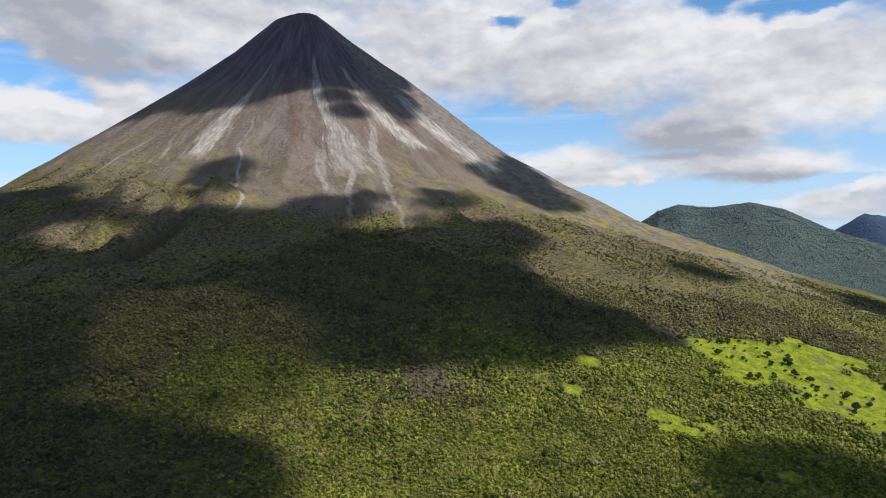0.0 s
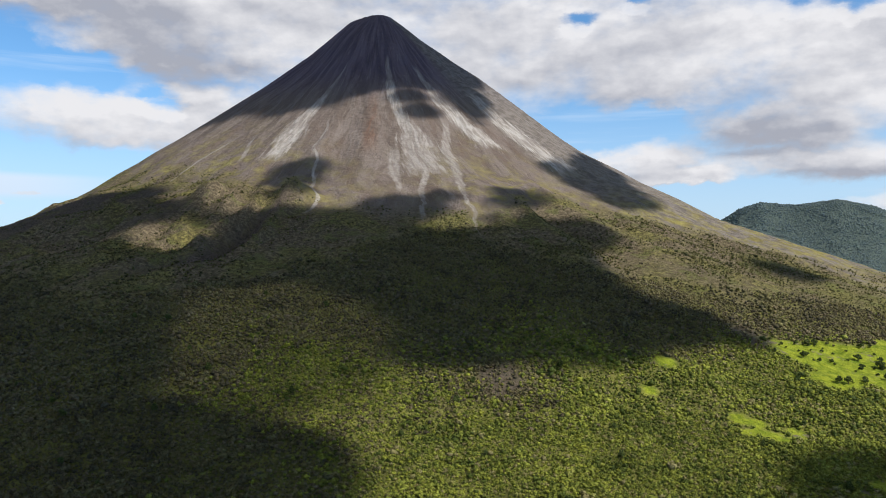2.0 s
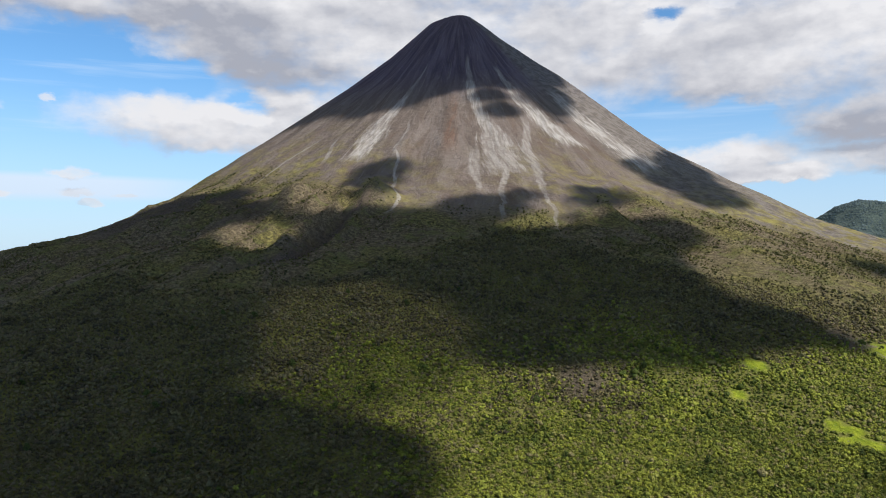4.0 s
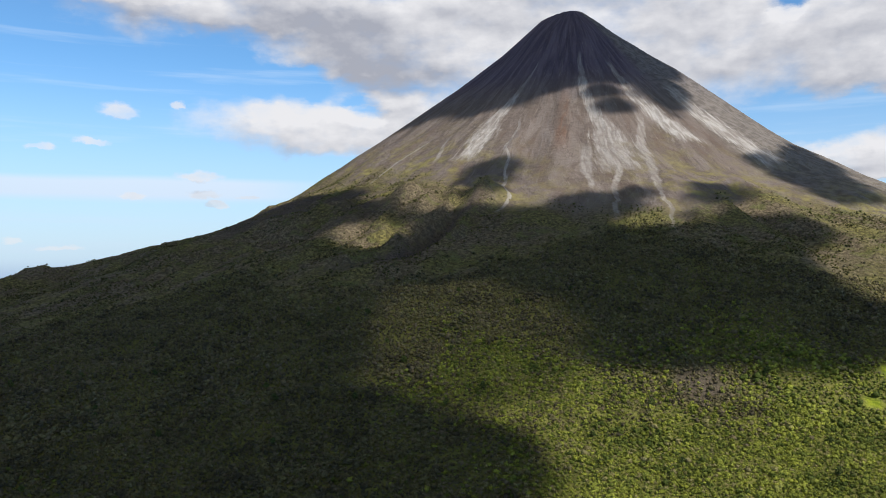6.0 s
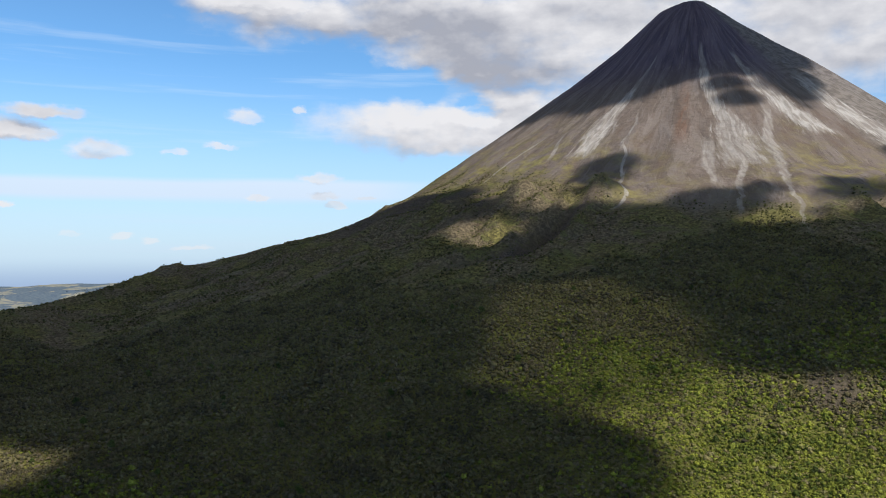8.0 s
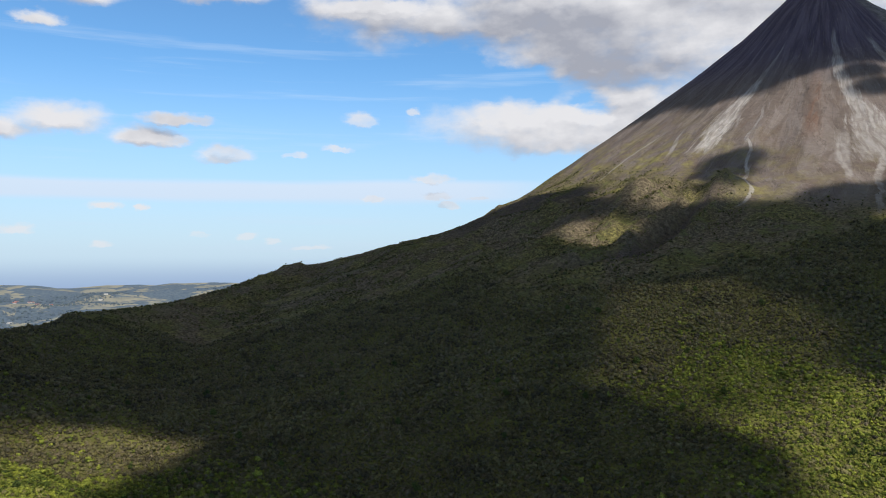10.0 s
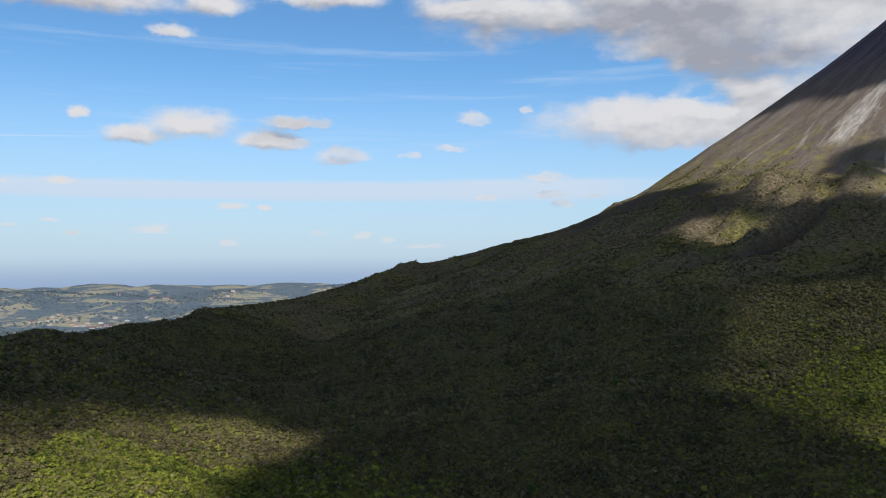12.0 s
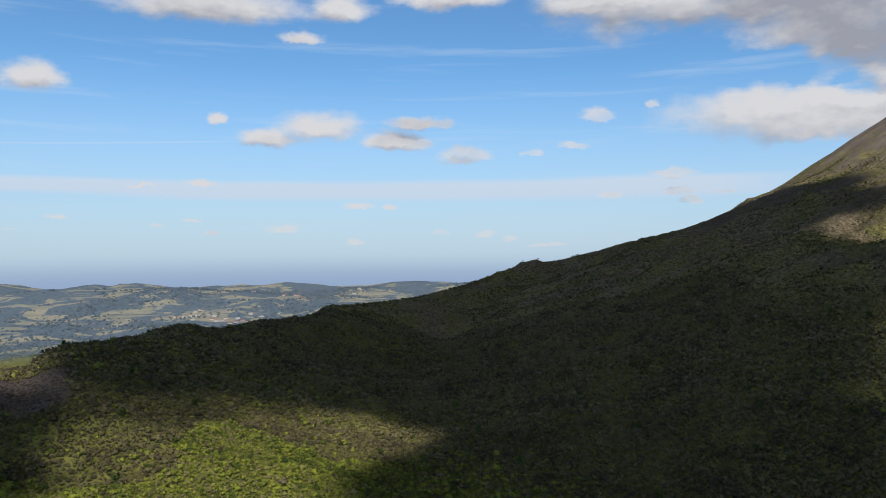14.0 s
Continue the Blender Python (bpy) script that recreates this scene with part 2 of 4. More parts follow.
CREST_UP = (-7.82, -7.66, -7, -6.42, -6.36, -6.33, -6.12, -6.13, -5.68, -5.44, -5.37, -5.7, -5.7, -5.54, -5.25, -5.13, -5.01, -4.61, -4.21, -4.17, -4, -3.65, -3.22, -2.8,
            -1.67, -1.22, -1.11, -1.01, -0.73, -0.37, 0.21, 0.65, 1.11, 1.66, 2.42, 3.17, 3.37, 3.52, 4.09, 5.28, 6.01, 6.79, 7.79, 9.12, 10.45, 11.7, 12.92, 13.98,
            15.21, 16.28, 16.57, 16.83, 16.89, 16.83, 16.15, 15.42, 15.01, 14.4, 13.6, 12.61, 11.39, 10.51, 8.19, 7.11, 5.84, 4.9, 3.78, 2.24, 0.87, -0.4, -1.72)


def polar(x, y):
    dx, dy = x - AXIS[0], y - AXIS[1]
    r = np.hypot(dx, dy)
    th = np.degrees(np.arctan2(dy, dx)) - math.degrees(TOWARDS)
    th = (th + 180) % 360 - 180
    return r, th + 5.0 * fbm(x, y, 190, 3, 5) * step(r, 120, 500)


def lobe_height(x, y):
    best, top = np.full(np.shape(x), 1e9), np.full(np.shape(x), -500.0)
    for (x0, y0, z0), (x1, y1, z1) in zip(LOBE[:-1], LOBE[1:]):
        ux, uy = x1 - x0, y1 - y0
        length = math.hypot(ux, uy)
        t = np.clip(((x - x0) * ux + (y - y0) * uy) / length ** 2, 0, 1)
        ox, oy = x - x0 - t * ux, y - y0 - t * uy
        d = np.hypot(ox, oy)
        outer = (ux * oy - uy * ox) < 0
        h = z0 + (z1 - z0) * t - np.where(outer, 0.42, 0.30) * (np.sqrt(d * d + 30 ** 2) - 30)
        top = np.maximum(top, h)
    return top


def raw_height(x, y):
    r, th = polar(x, y)
    h = np.interp(r + 18 * fbm(th * 30, r * 0.12, 300, 3, 3) * step(r, 60, 300), CONE_R, CONE_Z)
    # a higher shoulder on the flank that runs down behind the lobe
    h += -4 * bell(th, -62, 26) * step(r, 1000, 1400) * step(-r, -2600, -1900) - 12 * bell(th, -66, 24) * bell(r, 930, 200)
    # radial ribs and gullies
    rib = fbm(th * 18, r * 0.12, 170, 3, 11, 0.5) * 40 + fbm(th * 55, r * 0.2, 110, 2, 12) * 4 * step(r, 350, 700)
    h += rib * step(r, 70, 420) * step(-r, -1500, -850)
    h += fbm(x, y, 45, 4, 14, 0.6) * 21 * step(-r, -170, -60)
    # knolls of old lava at the foot of the bare slope
    for a, q, wa, wr, up in ((-10.2, 925, 2.4, 42, 24), (-21.5, 945, 2.6, 40, 26), (-18.0, 985, 2.0, 45, 18), (-29, 1000, 4, 45, 18), (-36, 1040, 5, 50, 14), (13, 1010, 3, 45, 12), (-5, 1060, 3, 40, 10)):
        h += up * bell(th, a, wa) * bell(r, q, wr)
    # a lava channel with levees
    ch = th - np.interp(r, (1000, 1165, 1270, 1400), (-10.4, -12.6, -14.4, -17.5))
    h += (-12 * bell(ch, 0, 0.9) + 8 * bell(ch, -1.8, 0.6) + 8 * bell(ch, 1.8, 0.6)) * step(r, 960, 1060) * step(-r, -1330, -1220)
    # crusted flow lobes with crests along the fall line
    crest = 0.16 - np.abs(fbm(th * 15, r * 0.22, 62, 4, 17))
    zone = step(r, 830, 930) * step(-r, -1420, -1230)
    h += crest * zone * (95 * step(-th, 2, 14) * step(th, -80, -62) + 40 * step(th, -6, 6))
    # hummocks of the forested foot
    foot = step(r, 950, 1500)
    h += foot * (fbm(x, y, 260, 4, 21) * 34 + fbm(x, y, 70, 3, 23) * 9) + fbm(x, y, 28, 2, 25) * 2.5
    lobe = lobe_height(x, y) + fbm(x, y, 120, 5, 31, 0.6) * 30 + fbm(x, y, 42, 3, 33) * 12
    h = wide_max(h, lobe, 22)
    # far country: rolling farmland, a wooded dome, a farther peak
    d = np.hypot(x, y)
    az = np.degrees(np.arctan2(x, y))
    farm = step(d, 3300, 4700) * step(-az, 38, 52)
    h += farm * (90 + 150 * fbm(x, y, 1100, 4, 41)) + step(d, 2600, 3300) * step(-az, 38, 52) * fbm(x, y, 500, 3, 43) * 60
    top = EYE + 3900 * np.tan(np.radians(np.interp(az, DOME_AZ, DOME_UP))) + 40 * fbm(x, y, 300, 4, 45)
    top = top + 70 * fbm(x, y, 240, 4, 47, 0.6) * step(3900 - d, 20, 300)
    front = np.where(d < 3900, bell(d, 3900, 640), bell(d, 3900, 330))
    h = np.where((az > 0) & (az < 60), h + np.maximum(top - h, 0) * front, h)
    top = EYE + 4700 * np.tan(np.radians(np.interp(az, PEAK_AZ, PEAK_UP)))
    h = np.where((az > 22) & (az < 60), h + np.maximum(top - h, 0) * bell(d, 4720, 230), h)
    return h


def crest_lift(passes=2):
    """By azimuth: how far off the crest line stands, and how much the raw land falls short of the skyline there."""
    az = np.arange(-84.0, 24.01, 0.2)
    d = np.arange(560.0, 2580.0, 7.0)
    gx, gy = np.sin(np.radians(az))[:, None] * d, np.cos(np.radians(az))[:, None] * d
    h = raw_height(gx, gy)
    h = np.where((az[:, None] < -46) & (d > 1900), -400.0, h)
    lift = np.zeros(len(az))
    for _ in range(passes):
        tall = h + 3.0 * step(polar(gx, gy)[0], 1250, 1500)
        best = np.argmax((tall - EYE) / d, 1)
        far = d[best]
        if not lift.any():
            away = np.convolve(np.pad(far, 7, "edge"), np.ones(15) / 15, "valid")
        miss = far * np.tan(np.radians(np.interp(az, CREST_AZ, CREST_UP))) - (tall[np.arange(len(az)), best] - EYE)
        lift = lift + miss
        h = h + miss[:, None] * bell(d, away[:, None], 260)
    fade = step(az, -84, -82) * step(-az, -24, -20)
    return az, away, lift * fade


CREST_LIFT = crest_lift()


def height(x, y):
    az, away, lift = CREST_LIFT
    a, d = np.degrees(np.arctan2(x, y)), np.hypot(x, y)
    return raw_height(x, y) + np.interp(a, az, lift, 0, 0) * bell(d, np.interp(a, az, away), 260)


def cover(x, y, z):
    """What grows where: forest, scrub, meadow, bare rock and dark lava, each 0 to 1."""
    r, th = polar(x, y)
    n1, n2, n3 = fbm(x, y, 180, 4, 51), fbm(x, y, 45, 3, 53), fbm(th * 20, r * 0.15, 60, 4, 55)
    line = np.interp(th, (-70, -45, -25, -12, -6, 4, 9, 16, 25, 33, 45, 75), (640, 760, 800, 860, 985, 1010, 1020, 940, 960, 1080, 1330, 1420)) + 70 * n1 + 110 * n3
    bare = step(-r, -line - 45, -line + 45)
    # a slide of grey rubble down the flank that faces the wooded dome
    slide = bell(th + 5 * n1 + 4 * n2, np.interp(r, (600, 971, 1173, 1377, 1900), (33, 35.3, 40.4, 43.3, 47)), 3.6) * step(r, 600, 800) * step(-r, -2000, -1450)
    bare = np.maximum(bare, 0.62 * step(slide + 0.7 * n2, 0.3, 0.85))
    low = step(r + 300 * n1 + 160 * n2 - 90 * step(th, 12, 40) + 200 * bell(th, 4, 9) - 420 * step(-th, 24, 36), 1230, 1620)
    forest = low * (1 - bare)
    # brown scrub higher up and towards the slide
    scrub = (1 - forest) * (1 - bare)
    # meadow in the forest with its outliers
    meadow = step(-np.minimum(np.hypot((x - 374) / 84, (y - 980) / 84), np.hypot((x - 466) / 98, (y - 944) / 128)) - 0.7 * n1 - 1.4 * n2, -1.1, -0.98)
    for px, py, w in ((168, 906, 12), (139, 831, 11), (218, 789, 10), (232, 779, 9), (241, 753, 13), (265, 767, 12), (217, 756, 7), (276, 648, 10), (292, 663, 13), (142, 737, 5)):
        meadow = np.maximum(meadow, step(-np.hypot((x - px) / w, (y - py) / (w * 1.1)) - 1.6 * n2, -1.15, -0.9))
    forest = forest * (1 - meadow)
    # raw lava: the channel, its fan and a burnt-looking block field in the forest
    ch = th - np.interp(r, (1000, 1165, 1270, 1400), (-10.4, -12.6, -14.4, -17.5))
    lava = bell(ch, 0, 1.1) * step(r, 930, 1000) * step(-r, -1360, -1250)
    lava = np.maximum(lava, step(-np.hypot((x + 15) / 25, (y - 808) / 52) - 0.8 * n2 - 0.5 * n1, -1.2, -0.8) * 0.75)
    lava = np.maximum(lava, step(-np.hypot((x - 300) / 26, (y - 1035) / 60) - 1.1 * n2 - 0.5 * n1, -1.2, -0.8) * 0.8)
    lava = np.maximum(lava, step(-np.hypot((x + 745) / 58, (y - 112) / 46) - 1.1 * n2 - 0.5 * n1, -1.2, -0.8) * 0.95)
    # crusted flow tongues below the shoulder
    tongue = fbm(th * 15, r * 0.3, 75, 4, 57, 0.6) + 0.10 * bell(r, 960, 90)
    lava = np.maximum(lava, 0.85 * step(tongue, -0.03, 0.07) * step(-th, 20, 27) * step(th, -75, -60) * step(r + 120 * n1 + 60 * step(-th, 22, 34), 850, 930) * step(-r - 160 * n1, -1190, -1060))
    forest = forest * (1 - 0.9 * lava)
    return forest, scrub, meadow, bare, lava


# pale ash runs down the cone: bearing and radius at the head and at the toe, half width there, strength
ASH = (
    (-16.3, 310, -17.9, 428, 0.3, 0.8, 0.3), (-17.9, 428, -18.9, 600, 0.9, 2.4, 0.7), (-18.9, 590, -18.9, 720, 2.6, 2.1, 0.85),
    (4.2, 300, 4.0, 405, 1.0, 1.5, 0.38), (4.0, 400, 6.8, 609, 1.5, 1.5, 0.72), (6.8, 600, 7.6, 700, 1.6, 3.2, 0.7),
    (7.6, 690, 6.4, 790, 3.3, 3.3, 0.55), (17.6, 330, 18.2, 512, 1.0, 1.8, 0.5), (18.2, 505, 22.8, 671, 1.9, 2.8, 0.95),
    (33.5, 440, 32.2, 560, 1.2, 2.3, 0.65), (32.2, 550, 35.6, 760, 2.4, 2.4, 0.95), (15.6, 584, 12.0, 760, 0.8, 1.1, 0.5),
    (12.0, 750, 9.0, 933, 1.0, 0.35, 0.5))
RILLS = (
    (2.8, 712, 1.7, 888, 0.9, 0.35, 0.5), (7.3, 752, 3.5, 921, 0.7, 0.36, 0.6), (3.5, 915, 3.4, 1035, 0.33, 0.2, 0.5),
    (9.0, 925, 8.0, 1036, 0.22, 0.27, 0.6), (8.0, 1030, 7.8, 1108, 0.26, 0.18, 0.6), (-12.2, 569, -11.0, 700, 0.3, 0.35, 0.5),
    (-11.0, 695, -7.7, 815, 0.33, 0.28, 0.7), (-7.7, 810, -7.1, 990, 0.28, 0.17, 0.6), (-33.7, 632, -35.0, 800, 0.33, 0.27, 0.55),
    (-27.8, 625, -24.3, 720, 0.4, 0.5, 0.45))


def ticks(a, b, fine, lo, hi, grow):
    """Coordinates from lo to hi, evenly fine between a and b and coarser outside."""
    mid = list(np.arange(a, b + 0.1, fine))
    s = fine
    while mid[0] > lo:
        s *= grow
        mid.insert(0, mid[0] - s)
    s = fine
    while mid[-1] < hi:
        s *= grow
        mid.append(mid[-1] + s)
    return np.array(mid)


# ---- materials ----
def material(name, rough=0.9, specular=0.2):
    m = bpy.data.materials.new(name)
    m.use_nodes = True
    n = Nodes(m.node_tree)
    shader = m.node_tree.nodes["Principled BSDF"]
    shader.inputs["Roughness"].default_value = rough
    shader.inputs["Specular IOR Level"].default_value = specular
    return m, n, shader


def bumped(n, shader, value, strength, distance):
    b = n.node("ShaderNodeBump")
    n.join(value, b.inputs["Height"])
    b.inputs["Strength"].default_value, b.inputs["Distance"].default_value = strength, distance
    n.join(b.outputs[0], shader.inputs["Normal"])


DEGREE = radians(700)                 # metres of the downhill map for a degree round the axis


def ground_material():
    m, n, shader = material("ground", 0.95, 0.1)
    at = n.node("ShaderNodeNewGeometry").outputs["Position"]
    down = n.node("ShaderNodeAttribute", attribute_name="downhill").outputs["Vector"]
    forest, scrub, meadow = n.attribute("forest"), n.attribute("scrub"), n.attribute("meadow")
    bare, lava, farm, dome = n.attribute("bare"), n.attribute("lava"), n.attribute("farm"), n.attribute("dome")
    fine, mid, wide = n.noise(at, 0.35, 5, 0.65), n.noise(at, 0.06, 4, 0.6), n.noise(at, 0.012, 4, 0.6)
    streak = n.noise(n.vmath("MULTIPLY", down, (0.45, 0.03, 0)), 1.0, 5.0, 0.62, 0.4)
    streaks = n.noise(n.vmath("MULTIPLY", down, (0.05, 0.010, 0)), 1.0, 3.0, 0.5, 0.8)
    tongue = n.noise(n.vmath("MULTIPLY", down, (0.014, 0.0046, 0)), 1.0, 3.5, 0.5, 0.9)
    tongues = n.noise(n.vmath("MULTIPLY_ADD", down, (0.026, 0.0060, 0), (3.3, 8.1, 0)), 1.0, 3.5, 0.5, 0.9)
    flow = n.node("ShaderNodeSeparateXYZ")
    n.join(down, flow.inputs[0])
    across, along = flow.outputs[0], flow.outputs[1]
    wander = n.math("MULTIPLY", n.math("SUBTRACT", n.noise(n.vmath("MULTIPLY", down, (0.010, 0.012, 0)), 1.0, 4.0, 0.55), 0.5), 26.0)
    ragged = n.math("MULTIPLY", n.math("SUBTRACT", n.noise(n.vmath("MULTIPLY", down, (0.11, 0.020, 0)), 1.0, 5.0, 0.65, 0.4), 0.5), 2.6)
    ash = 0.0
    for a0, r0, a1, r1, w0, w1, amount in ASH + RILLS:
        mid_line = n.ramp(along, r0, r1, a0 * DEGREE, a1 * DEGREE, smooth=False)
        half = n.ramp(along, r0, r1, w0 * DEGREE, w1 * DEGREE, smooth=False)
        off = n.math("DIVIDE", n.math("ABSOLUTE", n.math("SUBTRACT", n.math("ADD", across, wander), mid_line)), half)
        run = n.ramp(n.math("ADD", off, ragged if w1 > 0.55 else 0.0), 0.55, 1.25, amount, 0.0)
        ends = n.math("MULTIPLY", n.ramp(along, r0 - 30, r0 + 15), n.ramp(n.math("MULTIPLY_ADD", ragged, 30.0, along), r1 - 10, r1 + 30, 1.0, 0.0))
        ash = n.math("MAXIMUM", ash, n.math("MULTIPLY", run, ends))
    rock = n.mix(n.ramp(tongue, 0.45, 0.54), (0.150, 0.121, 0.108), (0.188, 0.155, 0.142))
    rock = n.mix(n.ramp(tongues, 0.55, 0.60, 0, 0.5), rock, (0.232, 0.200, 0.186))
    rock = n.mix(n.ramp(tongues, 0.42, 0.37, 0, 0.5), rock, (0.138, 0.101, 0.082))
    rock = n.mix(n.ramp(streaks, 0.35, 0.70, 0.10, 0.0), rock, (0.115, 0.095, 0.080))
    rock = n.mix(n.ramp(fine, 0.35, 0.65, 0.16, 0.0), rock, (0.07, 0.06, 0.052))
    # reddened ground on the centre line
    red = n.math("MULTIPLY", n.ramp(n.math("ABSOLUTE", n.math("SUBTRACT", across, -1.0 * DEGREE)), 6, 26, 1.0, 0.0), n.math("MULTIPLY", n.ramp(along, 430, 520), n.ramp(along, 640, 760, 1.0, 0.0)))
    rock = n.mix(n.math("MULTIPLY", red, n.ramp(tongues, 0.42, 0.55, 0.15, 0.75)), rock, (0.165, 0.100, 0.074))
    # dark summit rock, with its bluish shade painted into the colour by height
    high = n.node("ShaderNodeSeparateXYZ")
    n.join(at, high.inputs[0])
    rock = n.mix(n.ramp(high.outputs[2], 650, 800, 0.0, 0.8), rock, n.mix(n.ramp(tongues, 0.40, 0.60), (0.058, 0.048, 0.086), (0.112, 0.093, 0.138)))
    # gully lines, dark and pale, wandering downhill
    line = n.math("ABSOLUTE", n.math("SUBTRACT", n.noise(n.vmath("MULTIPLY", down, (0.030, 0.0050, 0)), 1.0, 3.0, 0.5, 0.8), 0.5))
    other = n.math("ABSOLUTE", n.math("SUBTRACT", n.noise(n.vmath("MULTIPLY_ADD", down, (0.05, 0.006, 0), (7.7, 3.1, 0)), 1.0, 3.0, 0.5, 0.8), 0.5))
    rock = n.mix(n.ramp(line, 0.0, 0.012, 0.42, 0.0), rock, (0.075, 0.06, 0.052))
    rock = n.mix(n.ramp(other, 0.0, 0.016, 0.25, 0.0), rock, (0.30, 0.27, 0.245))
    rock = n.mix(n.ramp(across, 27 * DEGREE, 36 * DEGREE, 0.0, 0.7), rock, n.mix(n.ramp(mid, 0.38, 0.62), (0.125, 0.115, 0.108), (0.225, 0.208, 0.196)))
    # thin moss and dry grass creeping up the flanks
    moss = n.math("MULTIPLY", n.attribute("moss"), n.ramp(n.noise(at, 0.022, 5, 0.65), 0.40, 0.62))
    rock = n.mix(moss, rock, n.mix(n.ramp(mid, 0.35, 0.65), (0.165, 0.140, 0.066), (0.262, 0.236, 0.082)))
    pale = n.mix(n.ramp(n.noise(n.vmath("MULTIPLY", down, (0.10, 0.022, 0)), 1.0, 4.0, 0.6, 0.5), 0.35, 0.65), (0.255, 0.230, 0.214), (0.450, 0.430, 0.416))
    rock = n.mix(ash, rock, pale)
    tuft = n.noise(at, 0.16, 5, 0.7)
    grass = n.mix(n.ramp(tuft, 0.36, 0.64), (0.072, 0.065, 0.030), (0.215, 0.195, 0.074))
    grass = n.mix(n.ramp(wide, 0.38, 0.56, 0.0, 0.85), grass, n.mix(n.ramp(tuft, 0.38, 0.62), (0.085, 0.066, 0.050), (0.200, 0.160, 0.115)))
    grass = n.mix(n.ramp(n.noise(at, 0.02, 4, 0.65), 0.54, 0.64, 0.0, 0.7), grass, (0.115, 0.125, 0.042))
    grass = n.mix(n.ramp(fine, 0.50, 0.62, 0.0, 0.8), grass, (0.040, 0.038, 0.022))
    floor = n.mix(n.ramp(mid, 0.35, 0.65), (0.100, 0.104, 0.032), (0.180, 0.182, 0.052))
    field = n.mix(n.ramp(n.math("ADD", n.math("MULTIPLY", tuft, 0.5), n.math("MULTIPLY", mid, 0.5)), 0.38, 0.62), (0.120, 0.170, 0.014), (0.275, 0.320, 0.030))
    field = n.mix(n.ramp(n.noise(at, 0.035, 5, 0.7), 0.575, 0.65, 0.0, 0.85), field, (0.17, 0.145, 0.12))
    block = n.mix(n.ramp(fine, 0.4, 0.62), (0.042, 0.036, 0.035), (0.135, 0.106, 0.092))
    colour = n.mix(forest, grass, floor)
    colour = n.mix(meadow, colour, field)
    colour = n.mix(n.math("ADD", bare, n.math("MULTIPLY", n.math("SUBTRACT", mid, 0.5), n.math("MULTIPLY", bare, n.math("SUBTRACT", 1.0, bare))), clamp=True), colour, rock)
    colour = n.mix(n.math("MULTIPLY", ash, 0.85), colour, rock)
    colour = n.mix(lava, colour, block)
    # distant farmland with air haze painted in: bluish woods, pale straw pastures
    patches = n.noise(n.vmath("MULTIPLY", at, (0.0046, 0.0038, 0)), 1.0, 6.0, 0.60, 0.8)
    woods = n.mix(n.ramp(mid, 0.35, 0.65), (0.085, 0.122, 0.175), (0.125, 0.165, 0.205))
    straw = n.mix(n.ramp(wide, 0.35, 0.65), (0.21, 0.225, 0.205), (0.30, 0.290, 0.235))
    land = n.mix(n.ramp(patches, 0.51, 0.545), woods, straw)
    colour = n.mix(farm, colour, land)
    # wooded dome and farther peak, with blue distance haze in their colours
    hazed_wood = n.mix(n.ramp(mid, 0.36, 0.64), (0.055, 0.080, 0.080), (0.095, 0.125, 0.110))
    colour = n.mix(dome, colour, hazed_wood)
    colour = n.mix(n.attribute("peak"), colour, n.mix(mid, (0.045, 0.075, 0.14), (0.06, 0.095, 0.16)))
    n.join(colour, shader.inputs["Base Color"])
    bumped(n, shader, n.math("ADD", n.math("MULTIPLY", fine, 0.6), n.math("ADD", n.math("MULTIPLY", mid, 2.0), n.math("MULTIPLY", n.math("MULTIPLY", tongues, bare), 1.0))), 1.0, 3.0)
    return m


def leaf_material(name, dark, light, dry, dryness=0.12, single=False):
    """Foliage whose tone changes from crown to crown and from stand to stand. single: one tree, told apart leaf clump by leaf clump."""
    m, n, shader = material(name, 0.7, 0.15)
    at = n.node("ShaderNodeNewGeometry")
    one, place = at.outputs["Random Per Island"] if single else n.attribute("tone"), at.outputs["Position"]
    grain, leaf, stand = n.noise(place, 1.1, 4, 0.65), n.noise(place, 0.35, 3, 0.6), n.noise(place, 0.020, 5, 0.62)
    tone = n.math("ADD", n.math("MULTIPLY", one, 0.85), n.math("ADD", n.math("MULTIPLY", leaf, 0.5), n.math("MULTIPLY", stand, 2.0)))
    colour = n.mix(n.ramp(tone, 1.05, 2.30), dark, light)
    # some crowns stand yellow, some pale and dry
    other = n.math("FRACT", n.math("MULTIPLY", one, 13.7))
    colour = n.mix(n.ramp(other, 0.80, 0.90, 0.0, 0.3), colour, (light[0] * 1.05, light[1] * 1.0, light[2] * 0.5))
    withered = n.math("ADD", n.math("FRACT", n.math("MULTIPLY", one, 29.3)), n.math("MULTIPLY", n.math("SUBTRACT", n.noise(place, 0.010, 3, 0.5), 0.5), 0.9))
    colour = n.mix(n.ramp(withered, 0.98 - dryness, 1.06 - dryness, 0, 0.75), colour, dry)
    # shaded gaps between the leaves, painted dark where the grain dips
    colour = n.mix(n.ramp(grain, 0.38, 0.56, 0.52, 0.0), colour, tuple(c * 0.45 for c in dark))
    n.join(colour, shader.inputs["Base Color"])
    bumped(n, shader, grain, 1.0, 1.3)
    return m


